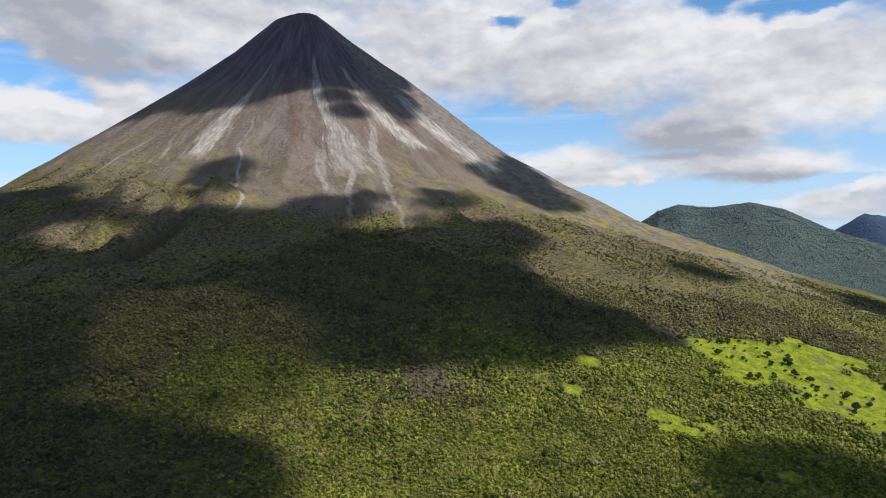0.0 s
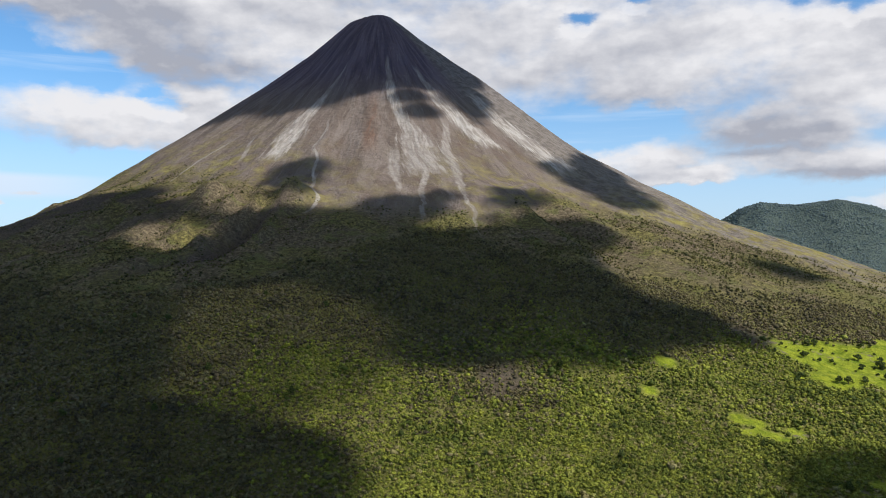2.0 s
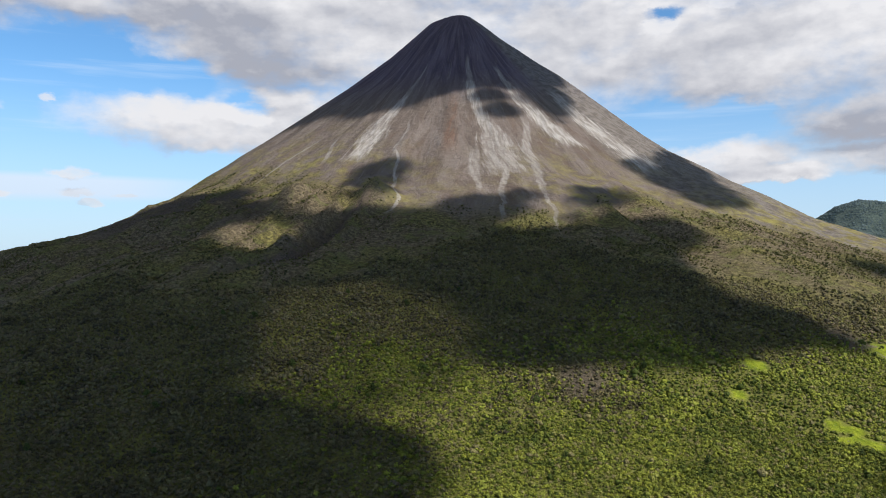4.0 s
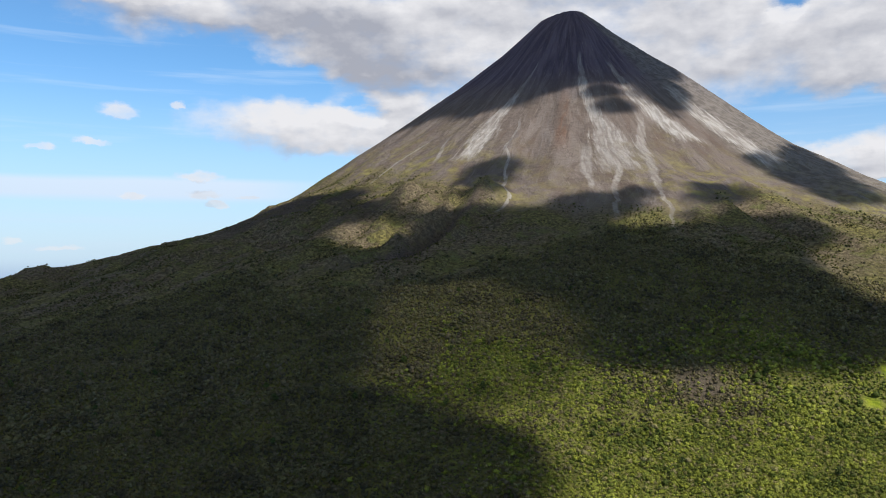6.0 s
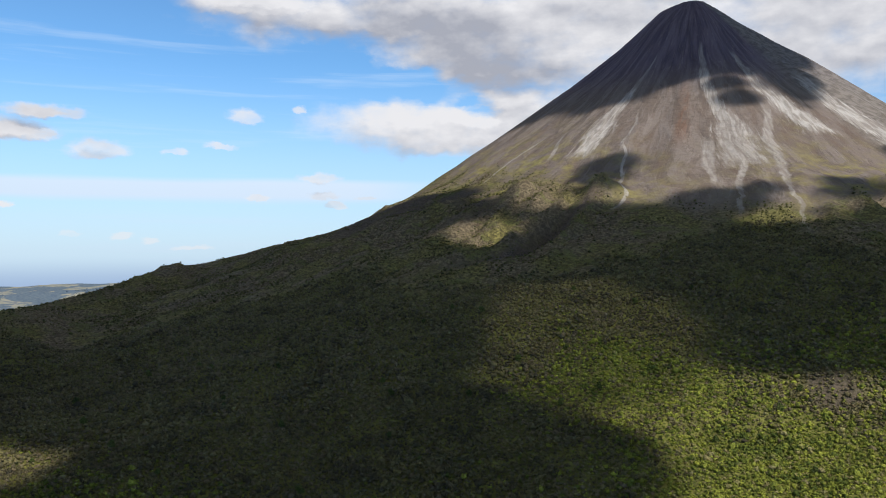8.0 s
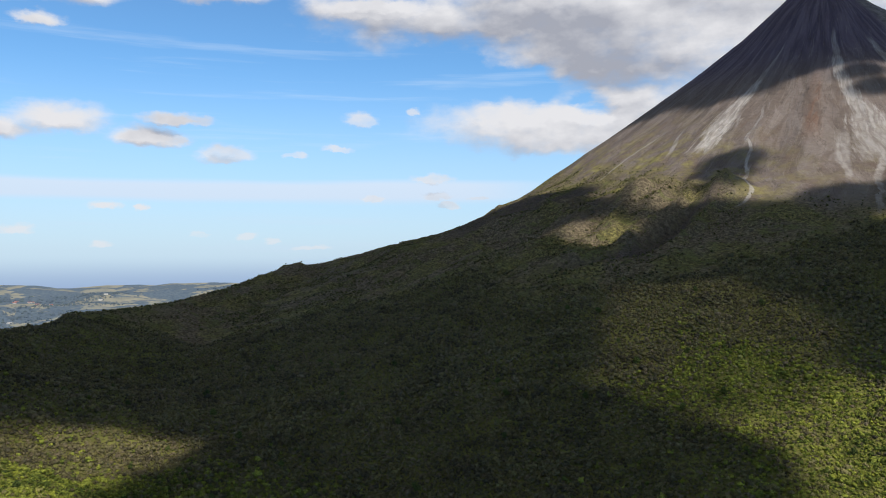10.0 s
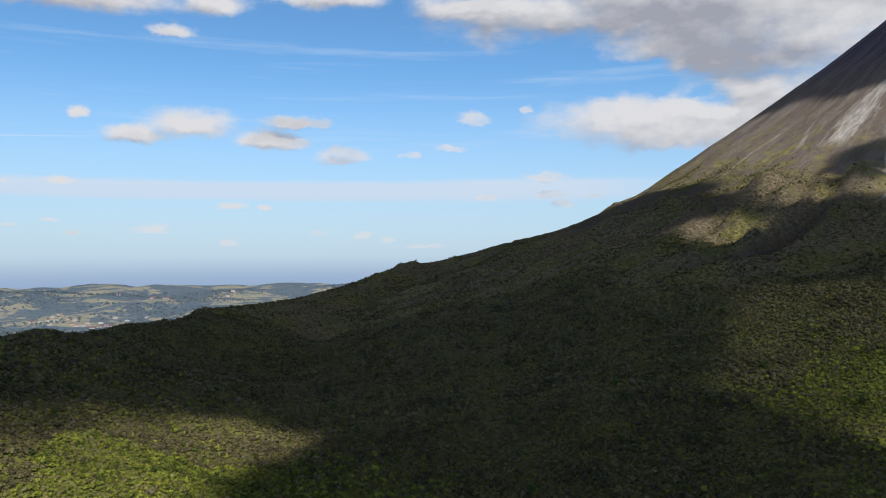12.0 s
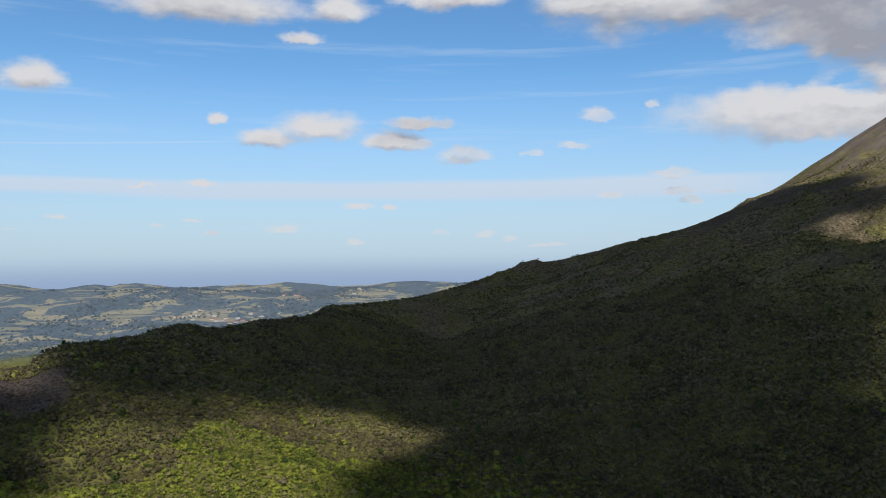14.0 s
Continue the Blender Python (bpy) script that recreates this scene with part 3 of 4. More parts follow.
GROUND = ground_material()
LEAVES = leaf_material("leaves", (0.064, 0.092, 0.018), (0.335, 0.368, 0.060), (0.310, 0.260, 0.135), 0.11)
# brown, drier stands, with the dull tone of cloud shade put into the colour
DRY_SHADE_LEAVES = leaf_material("dry_shade_leaves", (0.064, 0.057, 0.038), (0.214, 0.194, 0.086), (0.210, 0.168, 0.108), 0.18)
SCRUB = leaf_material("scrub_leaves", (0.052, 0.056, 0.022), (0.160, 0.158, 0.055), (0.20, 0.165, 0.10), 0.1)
# dome woods, blued by distance haze put into the leaf colour
DOME_HAZE_LEAVES = leaf_material("dome_haze_leaves", (0.070, 0.108, 0.135), (0.135, 0.188, 0.190), (0.14, 0.17, 0.17), 0.03)
# farmland woods, the haze in front of them mixed into the leaf colour
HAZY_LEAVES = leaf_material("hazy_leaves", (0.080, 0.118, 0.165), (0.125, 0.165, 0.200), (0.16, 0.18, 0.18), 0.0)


def mesh_of(name, verts, faces, mat=None, smooth=True):
    """A mesh from arrays of corners and of triangles or quads."""
    me = bpy.data.meshes.new(name)
    k = faces.shape[1]
    me.vertices.add(len(verts)), me.loops.add(faces.size), me.polygons.add(len(faces))
    me.vertices.foreach_set("co", np.ascontiguousarray(verts, dtype=np.float32).ravel())
    me.loops.foreach_set("vertex_index", np.ascontiguousarray(faces, dtype=np.int32).ravel())
    me.polygons.foreach_set("loop_start", np.arange(len(faces), dtype=np.int32) * k)
    me.polygons.foreach_set("use_smooth", np.full(len(faces), smooth))
    me.update(calc_edges=True)
    if mat:
        me.materials.append(mat)
    return me


# ---- the ground: one sheet from the crater to the far hills ----
def build_ground():
    xs, ys = ticks(-1650, 950, 8.5, -5600, 5600, 1.026), ticks(80, 2420, 8.5, -5600, 5600, 1.026)
    gx, gy = np.meshgrid(xs, ys)
    z = height(gx, gy)
    ny, nx = gx.shape
    i = np.arange(ny * nx).reshape(ny, nx)
    faces = np.stack([i[:-1, :-1], i[:-1, 1:], i[1:, 1:], i[1:, :-1]], -1).reshape(-1, 4)
    me = mesh_of("ground", np.stack([gx, gy, z], -1).reshape(-1, 3), faces, GROUND)
    parts = dict(zip(("forest", "scrub", "meadow", "bare", "lava"), cover(gx, gy, z)))
    d, az = np.hypot(gx, gy), np.degrees(np.arctan2(gx, gy))
    r, th = polar(gx, gy)
    parts["moss"] = step(r + 200 * fbm(gx, gy, 120, 4, 81) + 100 * step(-th, 12, 30), 620, 900) * (1 - 0.85 * bell(th, 2, 9)) * (1 - step(th, 16, 36) * 0.8 * step(-r, -1060, -860))
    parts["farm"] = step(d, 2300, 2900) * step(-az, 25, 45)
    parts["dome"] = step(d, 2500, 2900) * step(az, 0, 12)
    parts["peak"] = step(d, 4250, 4450) * step(az, 5, 15)
    for name, values in parts.items():
        me.attributes.new(name, "FLOAT", "POINT").data.foreach_set("value", values.astype(np.float32).ravel())
    flow = np.stack([np.radians(th) * 700, r, 0 * r], -1)
    me.attributes.new("downhill", "FLOAT_VECTOR", "POINT").data.foreach_set("vector", flow.astype(np.float32).ravel())
    return tagged(new("ground", me), "volcano cone of bare grey ash above forested slopes and distant farmland", "ground", kind="structure")


build_ground()


# ---- forest ----
def ball():
    """Unit corners and triangles of an octahedron."""
    v = np.array([(1, 0, 0), (-1, 0, 0), (0, 1, 0), (0, -1, 0), (0, 0, 1), (0, 0, -1)], float)
    return v, np.array([(0, 2, 4), (2, 1, 4), (1, 3, 4), (3, 0, 4), (2, 0, 5), (1, 2, 5), (3, 1, 5), (0, 3, 5)])


def scatter(spacing, near, far, az0, az1, seed):
    """Jittered places on the plan within a sector round the lookout."""
    rng = np.random.default_rng(seed)
    g = np.arange(-far, far, spacing)
    x, y = np.meshgrid(g, g)
    x, y = x + rng.uniform(-0.48, 0.48, x.shape) * spacing, y + rng.uniform(-0.48, 0.48, y.shape) * spacing
    d, az = np.hypot(x, y), np.degrees(np.arctan2(x, y))
    keep = (d > near) & (d <= far) & (az > az0) & (az < az1)
    return x[keep], y[keep], rng


def turns(rng, k):
    """Random turns in space, as k matrices."""
    q = rng.normal(0, 1, (k, 4))
    w, x, y, z = (q / np.linalg.norm(q, axis=1)[:, None]).T
    return np.stack([1 - 2 * (y * y + z * z), 2 * (x * y - z * w), 2 * (x * z + y * w), 2 * (x * y + z * w), 1 - 2 * (x * x + z * z), 2 * (y * z - x * w),
                     2 * (x * z - y * w), 2 * (y * z + x * w), 1 - 2 * (x * x + y * y)], -1).reshape(k, 3, 3)


def crowns(name, x, y, rng, size, mat, label, leaves=0, sink=0.35):
    """Many separate crowns in one mesh: each a lumpy dome with leaf sprays lying on it."""
    z = height(x, y)
    v, f = ball()
    k = len(x)
    tall = size * rng.lognormal(0, 0.28, k) * (1 + 0.8 * fbm(x, y, 26, 3, 75))
    base = np.stack([x, y, z + tall * (1 - sink)], -1)
    shape = v[None] * (1 + 0.34 * rng.uniform(-1, 1, (k, len(v))))[..., None] * (0.84 * tall)[:, None, None]
    p = np.einsum("kij,knj->kni", turns(rng, k), shape) * (1.08, 1.08, 0.88) + base[:, None]
    verts, faces = [p.reshape(-1, 3)], [(f[None] + (np.arange(k) * len(v))[:, None, None]).reshape(-1, 3)]
    tone = rng.uniform(0, 1, k)
    tones = [np.repeat(tone, len(v))]
    if leaves:
        m = k * leaves
        out = rng.normal(0, 1, (m, 3))
        out[:, 2] = np.abs(out[:, 2]) - 0.2
        out /= np.linalg.norm(out, axis=1)[:, None]
        big = np.repeat(tall, leaves)
        at = np.repeat(base, leaves, 0) + out * (1.05, 1.05, 0.86) * (big * rng.uniform(0.86, 1.1, m))[:, None]
        face = out + 0.38 * rng.normal(0, 1, (m, 3))
        face /= np.linalg.norm(face, axis=1)[:, None]
        side = np.cross(face, rng.normal(0, 1, (m, 3)))
        side /= np.linalg.norm(side, axis=1)[:, None]
        rest = np.cross(face, side)
        half = (big * rng.uniform(0.24, 0.44, m))[:, None]
        quad = np.stack([at - side * half, at - rest * half * 0.8 + face * half * 0.2, at + side * half, at + rest * half * 0.8 + face * half * 0.2], 1)
        first = len(verts[0]) + np.arange(m)[:, None] * 4
        verts.append(quad.reshape(-1, 3))
        faces += [first + (0, 1, 2), first + (0, 2, 3)]
        tones.append(np.repeat(np.repeat(tone, leaves), 4))
    me = mesh_of(name, np.concatenate(verts), np.concatenate(faces), mat, smooth=True)
    me.attributes.new("tone", "FLOAT", "POINT").data.foreach_set("value", np.concatenate(tones).astype(np.float32))
    return tagged(new(name, me), label, "forest", kind="stuff")


def grow():
    for spacing, near, far, leaves, size, seed, where in ((3.0, 495, 790, 11, 1.65, 1, "covering the lower slope"), (3.7, 790, 1330, 3, 2.0, 2, "higher on the slope")):
        x, y, rng = scatter(spacing, near, far, -85, 34, seed)
        fo, sc, me, ba, la = cover(x, y, height(x, y))
        keep = rng.uniform(0, 1, x.shape) < 0.98 * step(fo, 0.12, 0.5)
        x, y = x[keep], y[keep]
        reach = polar(x, y)[0]
        # dry: brown stands and those under cloud shade; the sunlit corner stays green
        dry = rng.uniform(0, 1, x.shape) < np.maximum(step(-x + 500 * fbm(x, y, 200, 3, 73), 80, 400), step(-reach - 500 * fbm(x, y, 160, 3, 77), -1690, -1450))
        dry &= rng.uniform(0, 1, x.shape) > 0.9 * step(-x, 340, 480) * step(-y, -520, -340)
        dry |= (rng.uniform(0, 1, x.shape) < 0.9) & (x < -640 + 300 * fbm(x, y, 90, 3, 79)) & (y > 90)
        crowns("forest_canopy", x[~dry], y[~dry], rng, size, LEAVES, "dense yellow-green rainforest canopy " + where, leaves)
        crowns("dry_shade_canopy", x[dry], y[dry], rng, size, DRY_SHADE_LEAVES, "dense forest, dry brown and shade-dulled olive, " + where, leaves)
    x, y, rng = scatter(4.6, 850, 2000, -70, 38, 3)
    fo, sc, me, ba, la = cover(x, y, height(x, y))
    far = np.hypot(x, y) > 1330
    clump = fbm(x, y, 60, 3, 71) + 0.5
    keep = rng.uniform(0, 1, x.shape) < np.where(far, fo * 0.8, 0) + sc * (1 - 0.8 * me) * (1 - 0.95 * la) * np.clip((clump - 0.40) * 2.4, 0.08, 0.66)
    crowns("scrub", x[keep], y[keep], rng, 1.5, SCRUB, "scattered dark shrubs over dry grass below the cone", leaves=3)
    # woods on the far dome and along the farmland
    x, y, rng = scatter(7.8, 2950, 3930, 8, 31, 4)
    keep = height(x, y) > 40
    crowns("far_woods", x[keep], y[keep], rng, 4.0, DOME_HAZE_LEAVES, "distant woods tinted blue-green by haze, covering a rounded hill", sink=1.0)
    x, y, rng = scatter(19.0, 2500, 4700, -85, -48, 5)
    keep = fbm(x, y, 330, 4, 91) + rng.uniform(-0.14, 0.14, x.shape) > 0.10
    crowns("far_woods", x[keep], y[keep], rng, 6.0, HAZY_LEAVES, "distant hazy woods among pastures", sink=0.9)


grow()


# ---- the broken cloud deck overhead, whose shade lies on the slopes ----
# x, y and radius of the lumps of each cloud, in metres
CLOUD_WEST = (
    (-859, -425, 44), (681, -545, 84), (481, -345, 309), (301, -185, 420), (641, 15, 406), (501, 155, 420), (201, 495, 416),
    (361, 595, 307), (621, 655, 89), (1, 755, 335), (441, 835, 117), (521, 1395, 117), (641, 1615, 245), (501, 1675, 344),
    (281, 1775, 385), (901, -745, 61), (801, -705, 64), (1101, -365, 176), (1121, -285, 219), (1301, -225, 104), (881, -85, 246),
    (1361, 395, 201),
)
CLOUD_MIDDLE = (
    (961, 395, 138), (1261, 415, 175), (1061, 475, 184), (1381, 535, 132), (961, 575, 121), (861, 615, 49), (781, 615, 32),
    (721, 655, 32), (1281, 675, 24), (1101, 695, 84), (841, 775, 49), (1281, 775, 44), (1141, 775, 44), (1281, 855, 61),
    (801, 875, 61), (781, 935, 61), (1301, 1155, 44), (861, 1275, 44), (1001, 1315, 24), (781, 1355, 44), (961, 1375, 49),
    (921, 1435, 67),
)
CLOUD_EAST = (
    (881, 1475, 76), (1361, 1475, 44), (1861, -185, 104), (1861, -145, 76), (1401, 115, 86), (1521, 215, 144), (1741, 235, 44),
    (1641, 255, 89), (1421, 295, 188), (1421, 655, 104), (1881, 655, 61), (1841, 655, 44), (1521, 1015, 76), (1441, 1135, 112),
    (1421, 1255, 106), (1401, 1355, 93), (2321, 715, 89), (2241, 715, 44), (2361, 815, 104), (2341, 855, 84),
)
CLOUD_THIN = (
    (1061, 95, 309), (761, -585, 86), (1301, 1215, 24), (761, -465, 44), (1581, 1055, 24), (701, -705, 24), (1341, 735, 24),
    (1501, 1395, 24), (901, 1595, 24), (1801, 695, 24), (601, 1315, 32), (861, 1375, 24), (221, 1375, 24), (1581, 1115, 24),
    (1441, 975, 24),
)
CLOUD_BASE = 1900.0


def cloud_material():
    m = bpy.data.materials.new("cloud")
    m.use_nodes = True
    n = Nodes(m.node_tree)
    m.node_tree.nodes.clear()
    white = n.node("ShaderNodeBsdfDiffuse")
    white.inputs["Color"].default_value = (0.85, 0.85, 0.86, 1)
    clear = n.node("ShaderNodeBsdfTransparent")
    both = n.node("ShaderNodeMixShader")
    puff = n.noise(n.node("ShaderNodeNewGeometry").outputs["Position"], 0.02, 4, 0.6)
    n.join(n.math("MULTIPLY", n.attribute("thickness"), n.ramp(puff, 0.2, 0.5, 0.75, 1.0), clamp=True), both.inputs[0])
    n.join(clear.outputs[0], both.inputs[1]), n.join(white.outputs[0], both.inputs[2])
    n.join(both.outputs[0], n.node("ShaderNodeOutputMaterial").inputs[0])
    return m


CLOUD = cloud_material()


def build_cloud(lumps, seed, full=1.0):
    lumps = np.array(lumps, float)
    lo, hi = (lumps[:, :2] - lumps[:, 2:]).min(0) - 90, (lumps[:, :2] + lumps[:, 2:]).max(0) + 90
    gx, gy = np.meshgrid(np.arange(lo[0], hi[0], 14.0), np.arange(lo[1], hi[1], 14.0))
    s = np.full(gx.shape, -1e3)
    for x, y, r in lumps:
        s = np.maximum(s, r - np.hypot(gx - x, gy - y))
    s += fbm(gx, gy, 110, 4, seed, 0.6) * 26
    inside = s > -34
    density = full * step(s, -20, 26)
    rise = np.sqrt(np.clip(s + 34, 0, 220)) * (2.6 + 3.4 * (fbm(gx, gy, 160, 4, seed + 5) + 0.5))
    sag = np.sqrt(np.clip(s + 34, 0, 60)) * 1.5 * (0.6 + fbm(gx, gy, 90, 3, seed + 9))
    ny, nx = gx.shape
    i = np.arange(ny * nx).reshape(ny, nx)
    all_quads = np.stack([i[:-1, :-1], i[:-1, 1:], i[1:, 1:], i[1:, :-1]], -1)
    cells = inside[:-1, :-1] & inside[:-1, 1:] & inside[1:, 1:] & inside[1:, :-1]
    # one object for each separate mass
    mark = np.where(cells, np.arange(cells.size).reshape(cells.shape) + 1, 0)
    while True:
        wide = np.pad(mark, 1)
        grown = np.where(cells, np.maximum.reduce([mark, wide[:-2, 1:-1], wide[2:, 1:-1], wide[1:-1, :-2], wide[1:-1, 2:]]), 0)
        if (grown == mark).all():
            break
        mark = grown
    for one in np.unique(mark[cells]):
        keep = mark == one
        if keep.sum() > 15:
            cloud_object(all_quads[keep], keep, gx, gy, rise, sag, density)


def cloud_object(quads, keep, gx, gy, rise, sag, density):
    ny, nx = gx.shape
    i = np.arange(ny * nx).reshape(ny, nx)
    verts = np.concatenate([np.stack([gx, gy, CLOUD_BASE + rise], -1).reshape(-1, 3), np.stack([gx, gy, CLOUD_BASE - sag], -1).reshape(-1, 3)])
    rim = np.ones((ny, nx), bool)
    rim[1:-1, 1:-1] = ~(keep[:-1, :-1] & keep[:-1, 1:] & keep[1:, :-1] & keep[1:, 1:])
    below = i.ravel() + np.where(rim.ravel(), 0, ny * nx)
    faces = np.concatenate([quads, below[quads[:, ::-1]]])
    used = np.unique(faces)
    index = np.zeros(len(verts), int)
    index[used] = np.arange(len(used))
    me = mesh_of("cloud", verts[used], index[faces], CLOUD)
    values = np.concatenate([density.ravel(), density.ravel()])[used]
    me.attributes.new("thickness", "FLOAT", "POINT").data.foreach_set("value", values.astype(np.float32))
    return tagged(new("cloud", me), "broad flat-based white cumulus cloud drifting over the slopes", "cloud", group="clouds over the volcano")


build_cloud(CLOUD_WEST + CLOUD_MIDDLE + CLOUD_EAST, 200)
build_cloud(CLOUD_THIN, 320, 0.48)


# ---- single trees in the clearing and rising from the canopy ----
BARK, bark_nodes, bark_shader = material("bark", 0.9)
bark_nodes.join(bark_nodes.mix(bark_nodes.ramp(bark_nodes.noise(bark_nodes.node("ShaderNodeNewGeometry").outputs["Position"], 3.0, 4), 0.35, 0.65), (0.09, 0.07, 0.05), (0.20, 0.17, 0.13)), bark_shader.inputs["Base Color"])
TREE_LEAVES = leaf_material("tree_leaves", (0.035, 0.055, 0.016), (0.120, 0.160, 0.040), (0.18, 0.16, 0.08), 0.03, single=True)


def limb(bm, a, b, ra, rb, sides=7):
    a, b = Vector(a), Vector(b)
    turn = (b - a).to_track_quat("Z", "Y").to_matrix()
    rings = []
    for p, r in ((a, ra), (a.lerp(b, 0.5), (ra + rb) * 0.48), (b, rb)):
        rings.append([bm.verts.new(p + turn @ Vector((r * math.cos(2 * math.pi * k / sides), r * math.sin(2 * math.pi * k / sides), 0))) for k in range(sides)])
    for low, high in zip(rings[:-1], rings[1:]):
        for k in range(sides):
            bm.faces.new((low[k], low[(k + 1) % sides], high[(k + 1) % sides], high[k]))


def part(name, data, parent):
    ob = new(name, data)
    ob.parent = parent
    return ob


def build_tree(seed, tall, spread):
    """A broad tropical tree: tapered trunk with limbs, and a crown of many leaf clumps with gaps."""
    rng = np.random.default_rng(seed)
    root = new("tree")
    bm = bmesh.new()
    limb(bm, (0, 0, -0.6), (0.1, 0.05, tall * 0.5), tall * 0.034, tall * 0.020)
    centres = []
    for k in range(5):
        a = 2 * math.pi * k / 5 + rng.uniform(-0.4, 0.4)
        out, up = spread * rng.uniform(0.4, 0.7), tall * rng.uniform(0.40, 0.78)
        tip = (out * math.cos(a), out * math.sin(a), up)
        limb(bm, (0.1, 0.05, tall * rng.uniform(0.2, 0.4)), tip, tall * 0.014, tall * 0.005)
        centres.append(tip)
    centres += [(0, 0, tall * 0.82), (0, 0, tall * 0.5)]
    me = bpy.data.meshes.new("trunk")
    bm.to_mesh(me), bm.free()
    me.materials.append(BARK)
    part("trunk", me, root)
    v, f = ball()
    pts = []
    for c in centres:
        q = rng.normal(0, 1, (34, 3))
        q = q / np.linalg.norm(q, axis=1)[:, None] * rng.uniform(0.35, 1, (34, 1)) ** 0.5
        pts.append(np.array(c) + q * (spread * 0.46, spread * 0.46, tall * 0.2))
    pts = np.concatenate(pts)
    k = len(pts)
    size = spread * 0.14 * rng.uniform(0.6, 1.3, (k, 1, 1))
    p = v[None] * size * (1 + 0.35 * rng.uniform(-1, 1, (k, len(v), 1))) + pts[:, None]
    faces = (f[None] + (np.arange(k) * len(v))[:, None, None]).reshape(-1, 3)
    part("crown", mesh_of("crown", p.reshape(-1, 3), faces, TREE_LEAVES, smooth=False), root)
    return tagged(root, "broad dark-green tree with a rounded leafy crown in bright grass", "tree", group="trees of the clearing")


def plant_trees():
    kinds = [build_tree(k, tall, spread) for k, (tall, spread) in enumerate(((9.5, 5.0), (8.0, 5.4), (11.0, 5.2), (6.5, 4.4)))]
    rng = np.random.default_rng(8)
    x, y = rng.uniform(290, 590, 700), rng.uniform(800, 1130, 700)
    meadow = cover(x, y, height(x, y))[2]
    gather = fbm(x, y, 60, 3, 95) + 0.16 * rng.uniform(-1, 1, 700)
    spots = [(a, b) for a, b, m, g in zip(x, y, meadow, gather) if m > 0.4 and g > -0.03][:100]
    for k, (a, b) in enumerate(spots):
        z = float(height(np.array([a]), np.array([b]))[0])
        size = rng.uniform(0.28, 0.6) if rng.uniform() < 0.65 else rng.uniform(0.6, 1.15)
        place = pose(a, b, z - 0.3, 0, 0, rng.uniform(0, 360)) @ Matrix.Scale(size, 4)
        if k < len(kinds):
            kinds[k].matrix_basis = place
        else:
            one = copy_thing(kinds[k % len(kinds)], place)
            one.scale = (size, size, size)


plant_trees()


def emergents():
    """Taller trees that stand clear of the canopy."""
    kinds = [build_tree(k + 20, tall, spread) for k, (tall, spread) in enumerate(((10.0, 4.6), (12.0, 4.2)))]
    for one in kinds:
        tagged(one, "tall tree rising above the forest canopy", "tree", group="trees above the canopy")
    x, y, rng = scatter(95.0, 560, 1050, -80, 30, 12)
    forest = cover(x, y, height(x, y))[0]
    spots = [(a, b) for a, b, f in zip(x, y, forest) if f > 0.6][:80]
    for k, (a, b) in enumerate(spots):
        z = float(height(np.array([a]), np.array([b]))[0])
        size = rng.uniform(0.55, 0.95)
        place = pose(a, b, z - 0.3, 0, 0, rng.uniform(0, 360)) @ Matrix.Scale(size, 4)
        if k < len(kinds):
            kinds[k].matrix_basis = place
        else:
            one = copy_thing(kinds[k % len(kinds)], place)
            one.scale = (size, size, size)


emergents()


# ---- the village beyond the lobe ----
def plain(name, colour, rough=0.8):
    m, n, shader = material(name, rough)
    grain = n.noise(n.node("ShaderNodeNewGeometry").outputs["Position"], 0.8, 3)
    n.join(n.mix(grain, tuple(c * 0.8 for c in colour), colour), shader.inputs["Base Color"])
    return m


PLASTER, RED_ROOF, GREY_ROOF = plain("plaster", (0.62, 0.60, 0.58)), plain("red_roof", (0.32, 0.15, 0.13)), plain("grey_roof", (0.45, 0.44, 0.44))


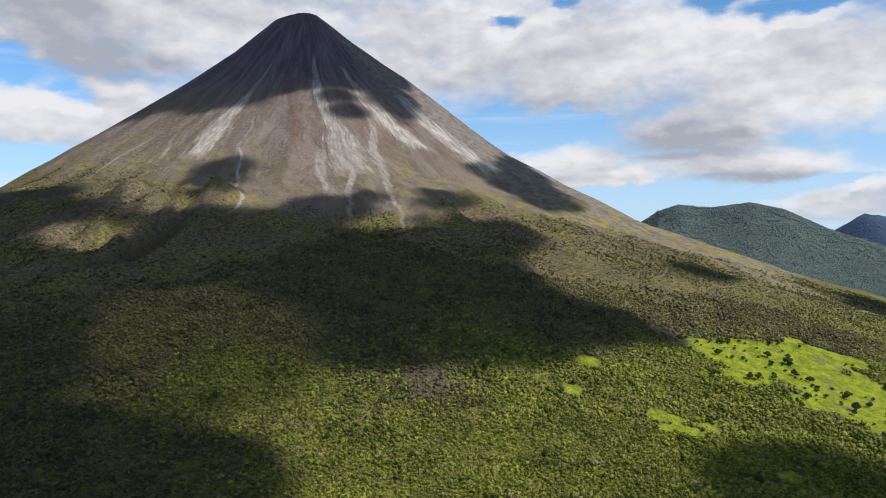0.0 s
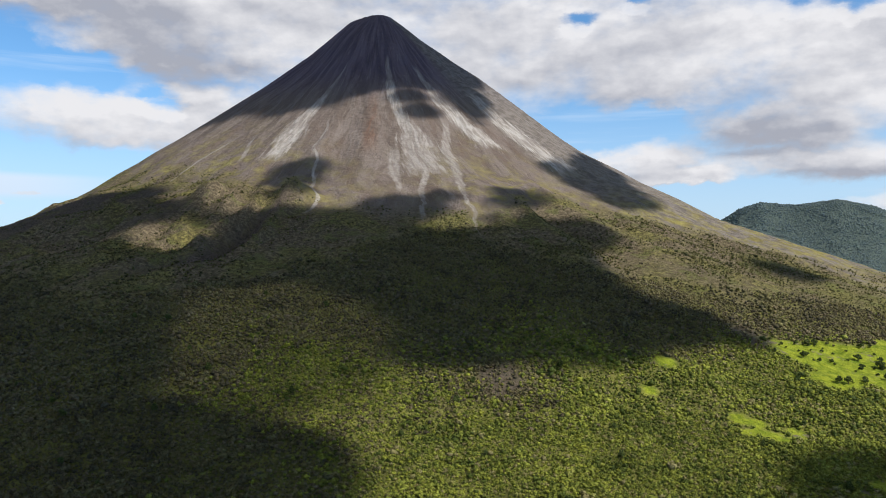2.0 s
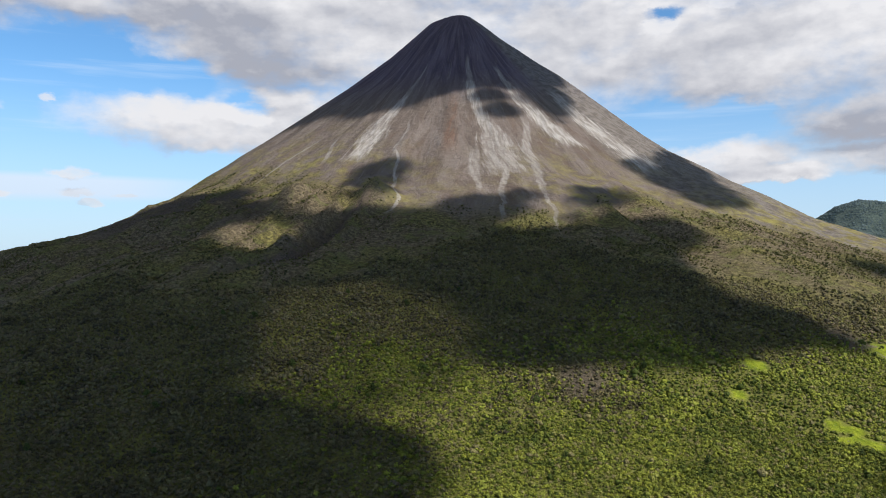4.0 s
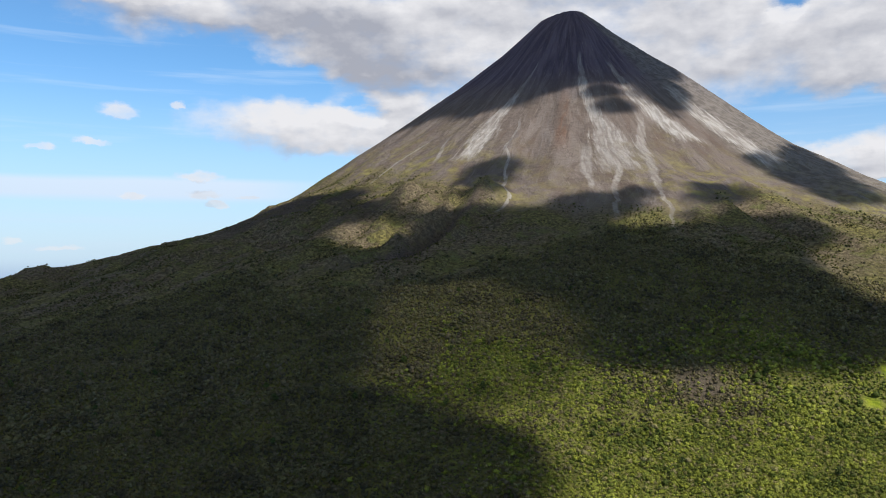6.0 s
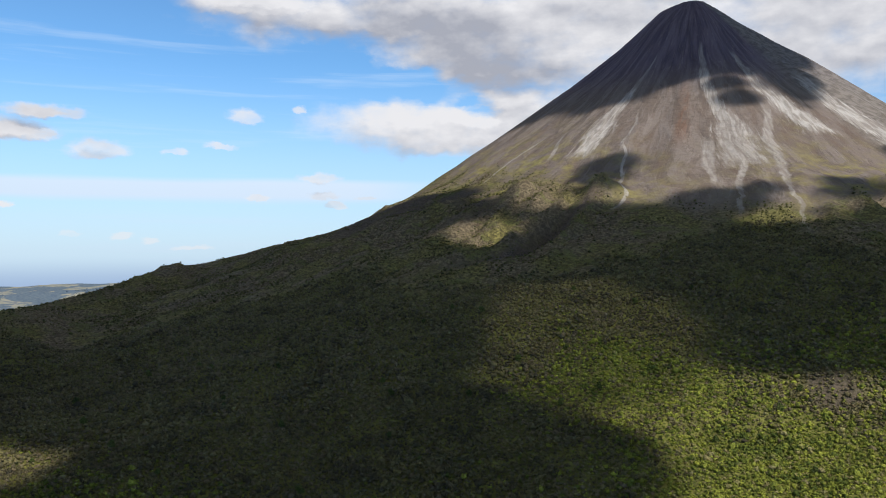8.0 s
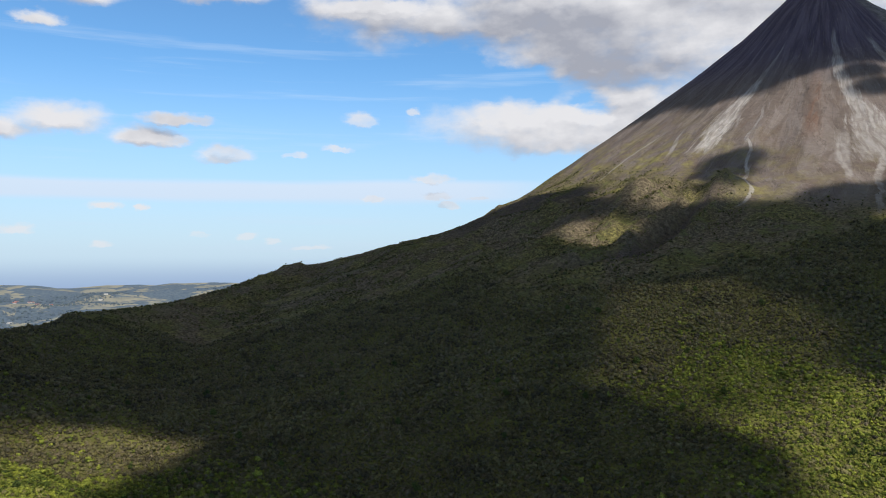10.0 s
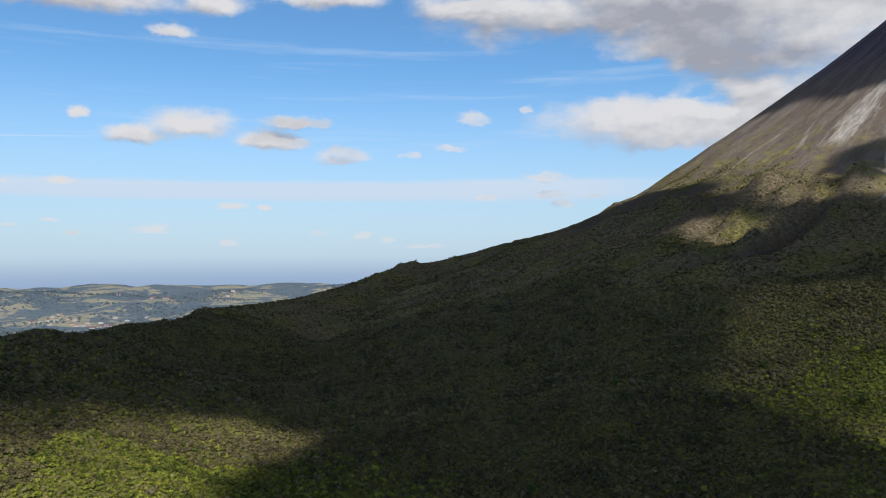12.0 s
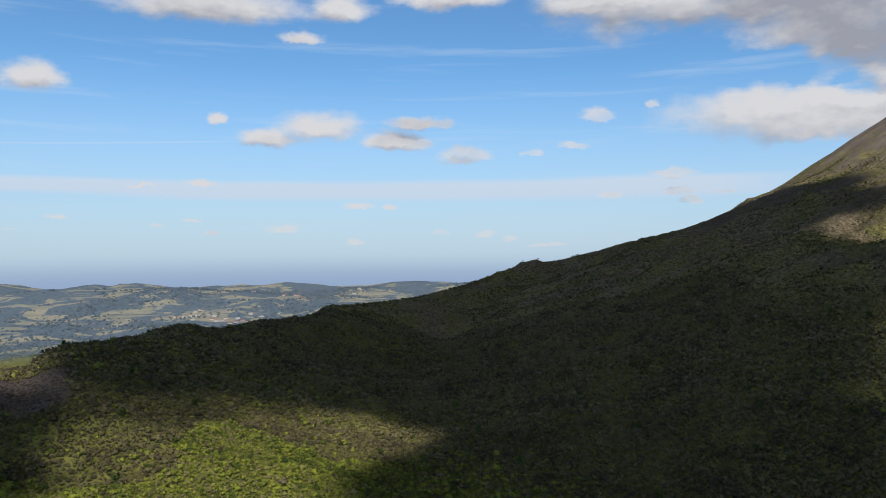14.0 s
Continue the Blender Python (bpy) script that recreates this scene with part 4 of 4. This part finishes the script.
def build_house(roof_mat, length, depth, label):
    root = new("house")
    w, d, h, e = length / 2, depth / 2, 3.6, 0.7
    bm = bmesh.new()
    low = [bm.verts.new((sx * w, sy * d, -1.5)) for sx, sy in ((-1, -1), (1, -1), (1, 1), (-1, 1))]
    high = [bm.verts.new((v.co.x, v.co.y, h)) for v in low]
    peak = [bm.verts.new((-w, 0, h + d * 0.5)), bm.verts.new((w, 0, h + d * 0.5))]
    for k in range(4):
        bm.faces.new((low[k], low[(k + 1) % 4], high[(k + 1) % 4], high[k]))
    bm.faces.new((high[3], high[0], peak[0])), bm.faces.new((high[1], high[2], peak[1]))
    me = bpy.data.meshes.new("wall")
    bm.to_mesh(me), bm.free()
    me.materials.append(PLASTER)
    part("wall", me, root)
    bm = bmesh.new()
    for lift in (0.05, 0.30):
        rows = [[bm.verts.new((sx * (w + e), y, z + lift)) for sx in (-1, 1)] for y, z in ((-d - e, h - e * 0.5), (0, h + d * 0.5), (d + e, h - e * 0.5))]
        for a, b in zip(rows[:-1], rows[1:]):
            bm.faces.new((a[0], a[1], b[1], b[0]))
    bmesh.ops.remove_doubles(bm, verts=bm.verts, dist=0.01)
    me = bpy.data.meshes.new("roof")
    bm.to_mesh(me), bm.free()
    me.materials.append(roof_mat)
    part("roof", me, root)
    return tagged(root, label, "house", group="houses of the village")


def build_village():
    kinds = [build_house(RED_ROOF, 20, 11, "long white house with a red gable roof"), build_house(GREY_ROOF, 18, 12, "white house with a pale metal roof"),
             build_house(RED_ROOF, 17, 12, "small white house with a rust-red roof")]
    rng = np.random.default_rng(5)
    for k in range(36):
        if k < 5:
            az, d = -66.8 - 0.44 * k, 3600 - 26 * k
        elif k < 27:
            az, d = rng.normal(-69.0, 1.6), rng.normal(3690, 110)
        else:
            az, d = rng.uniform(-68, -58), rng.uniform(4250, 4500)
        x, y = d * math.sin(radians(az)), d * math.cos(radians(az))
        place = pose(x, y, float(height(np.array([x]), np.array([y]))[0]), 0, 0, rng.uniform(0, 60) - az)
        kind = 0 if k < 5 else int(rng.integers(1, 3))
        if k in (0, 8, 9):
            kinds[(0, 8, 9).index(k)].matrix_basis = place
        else:
            copy_thing(kinds[kind], place)


build_village()
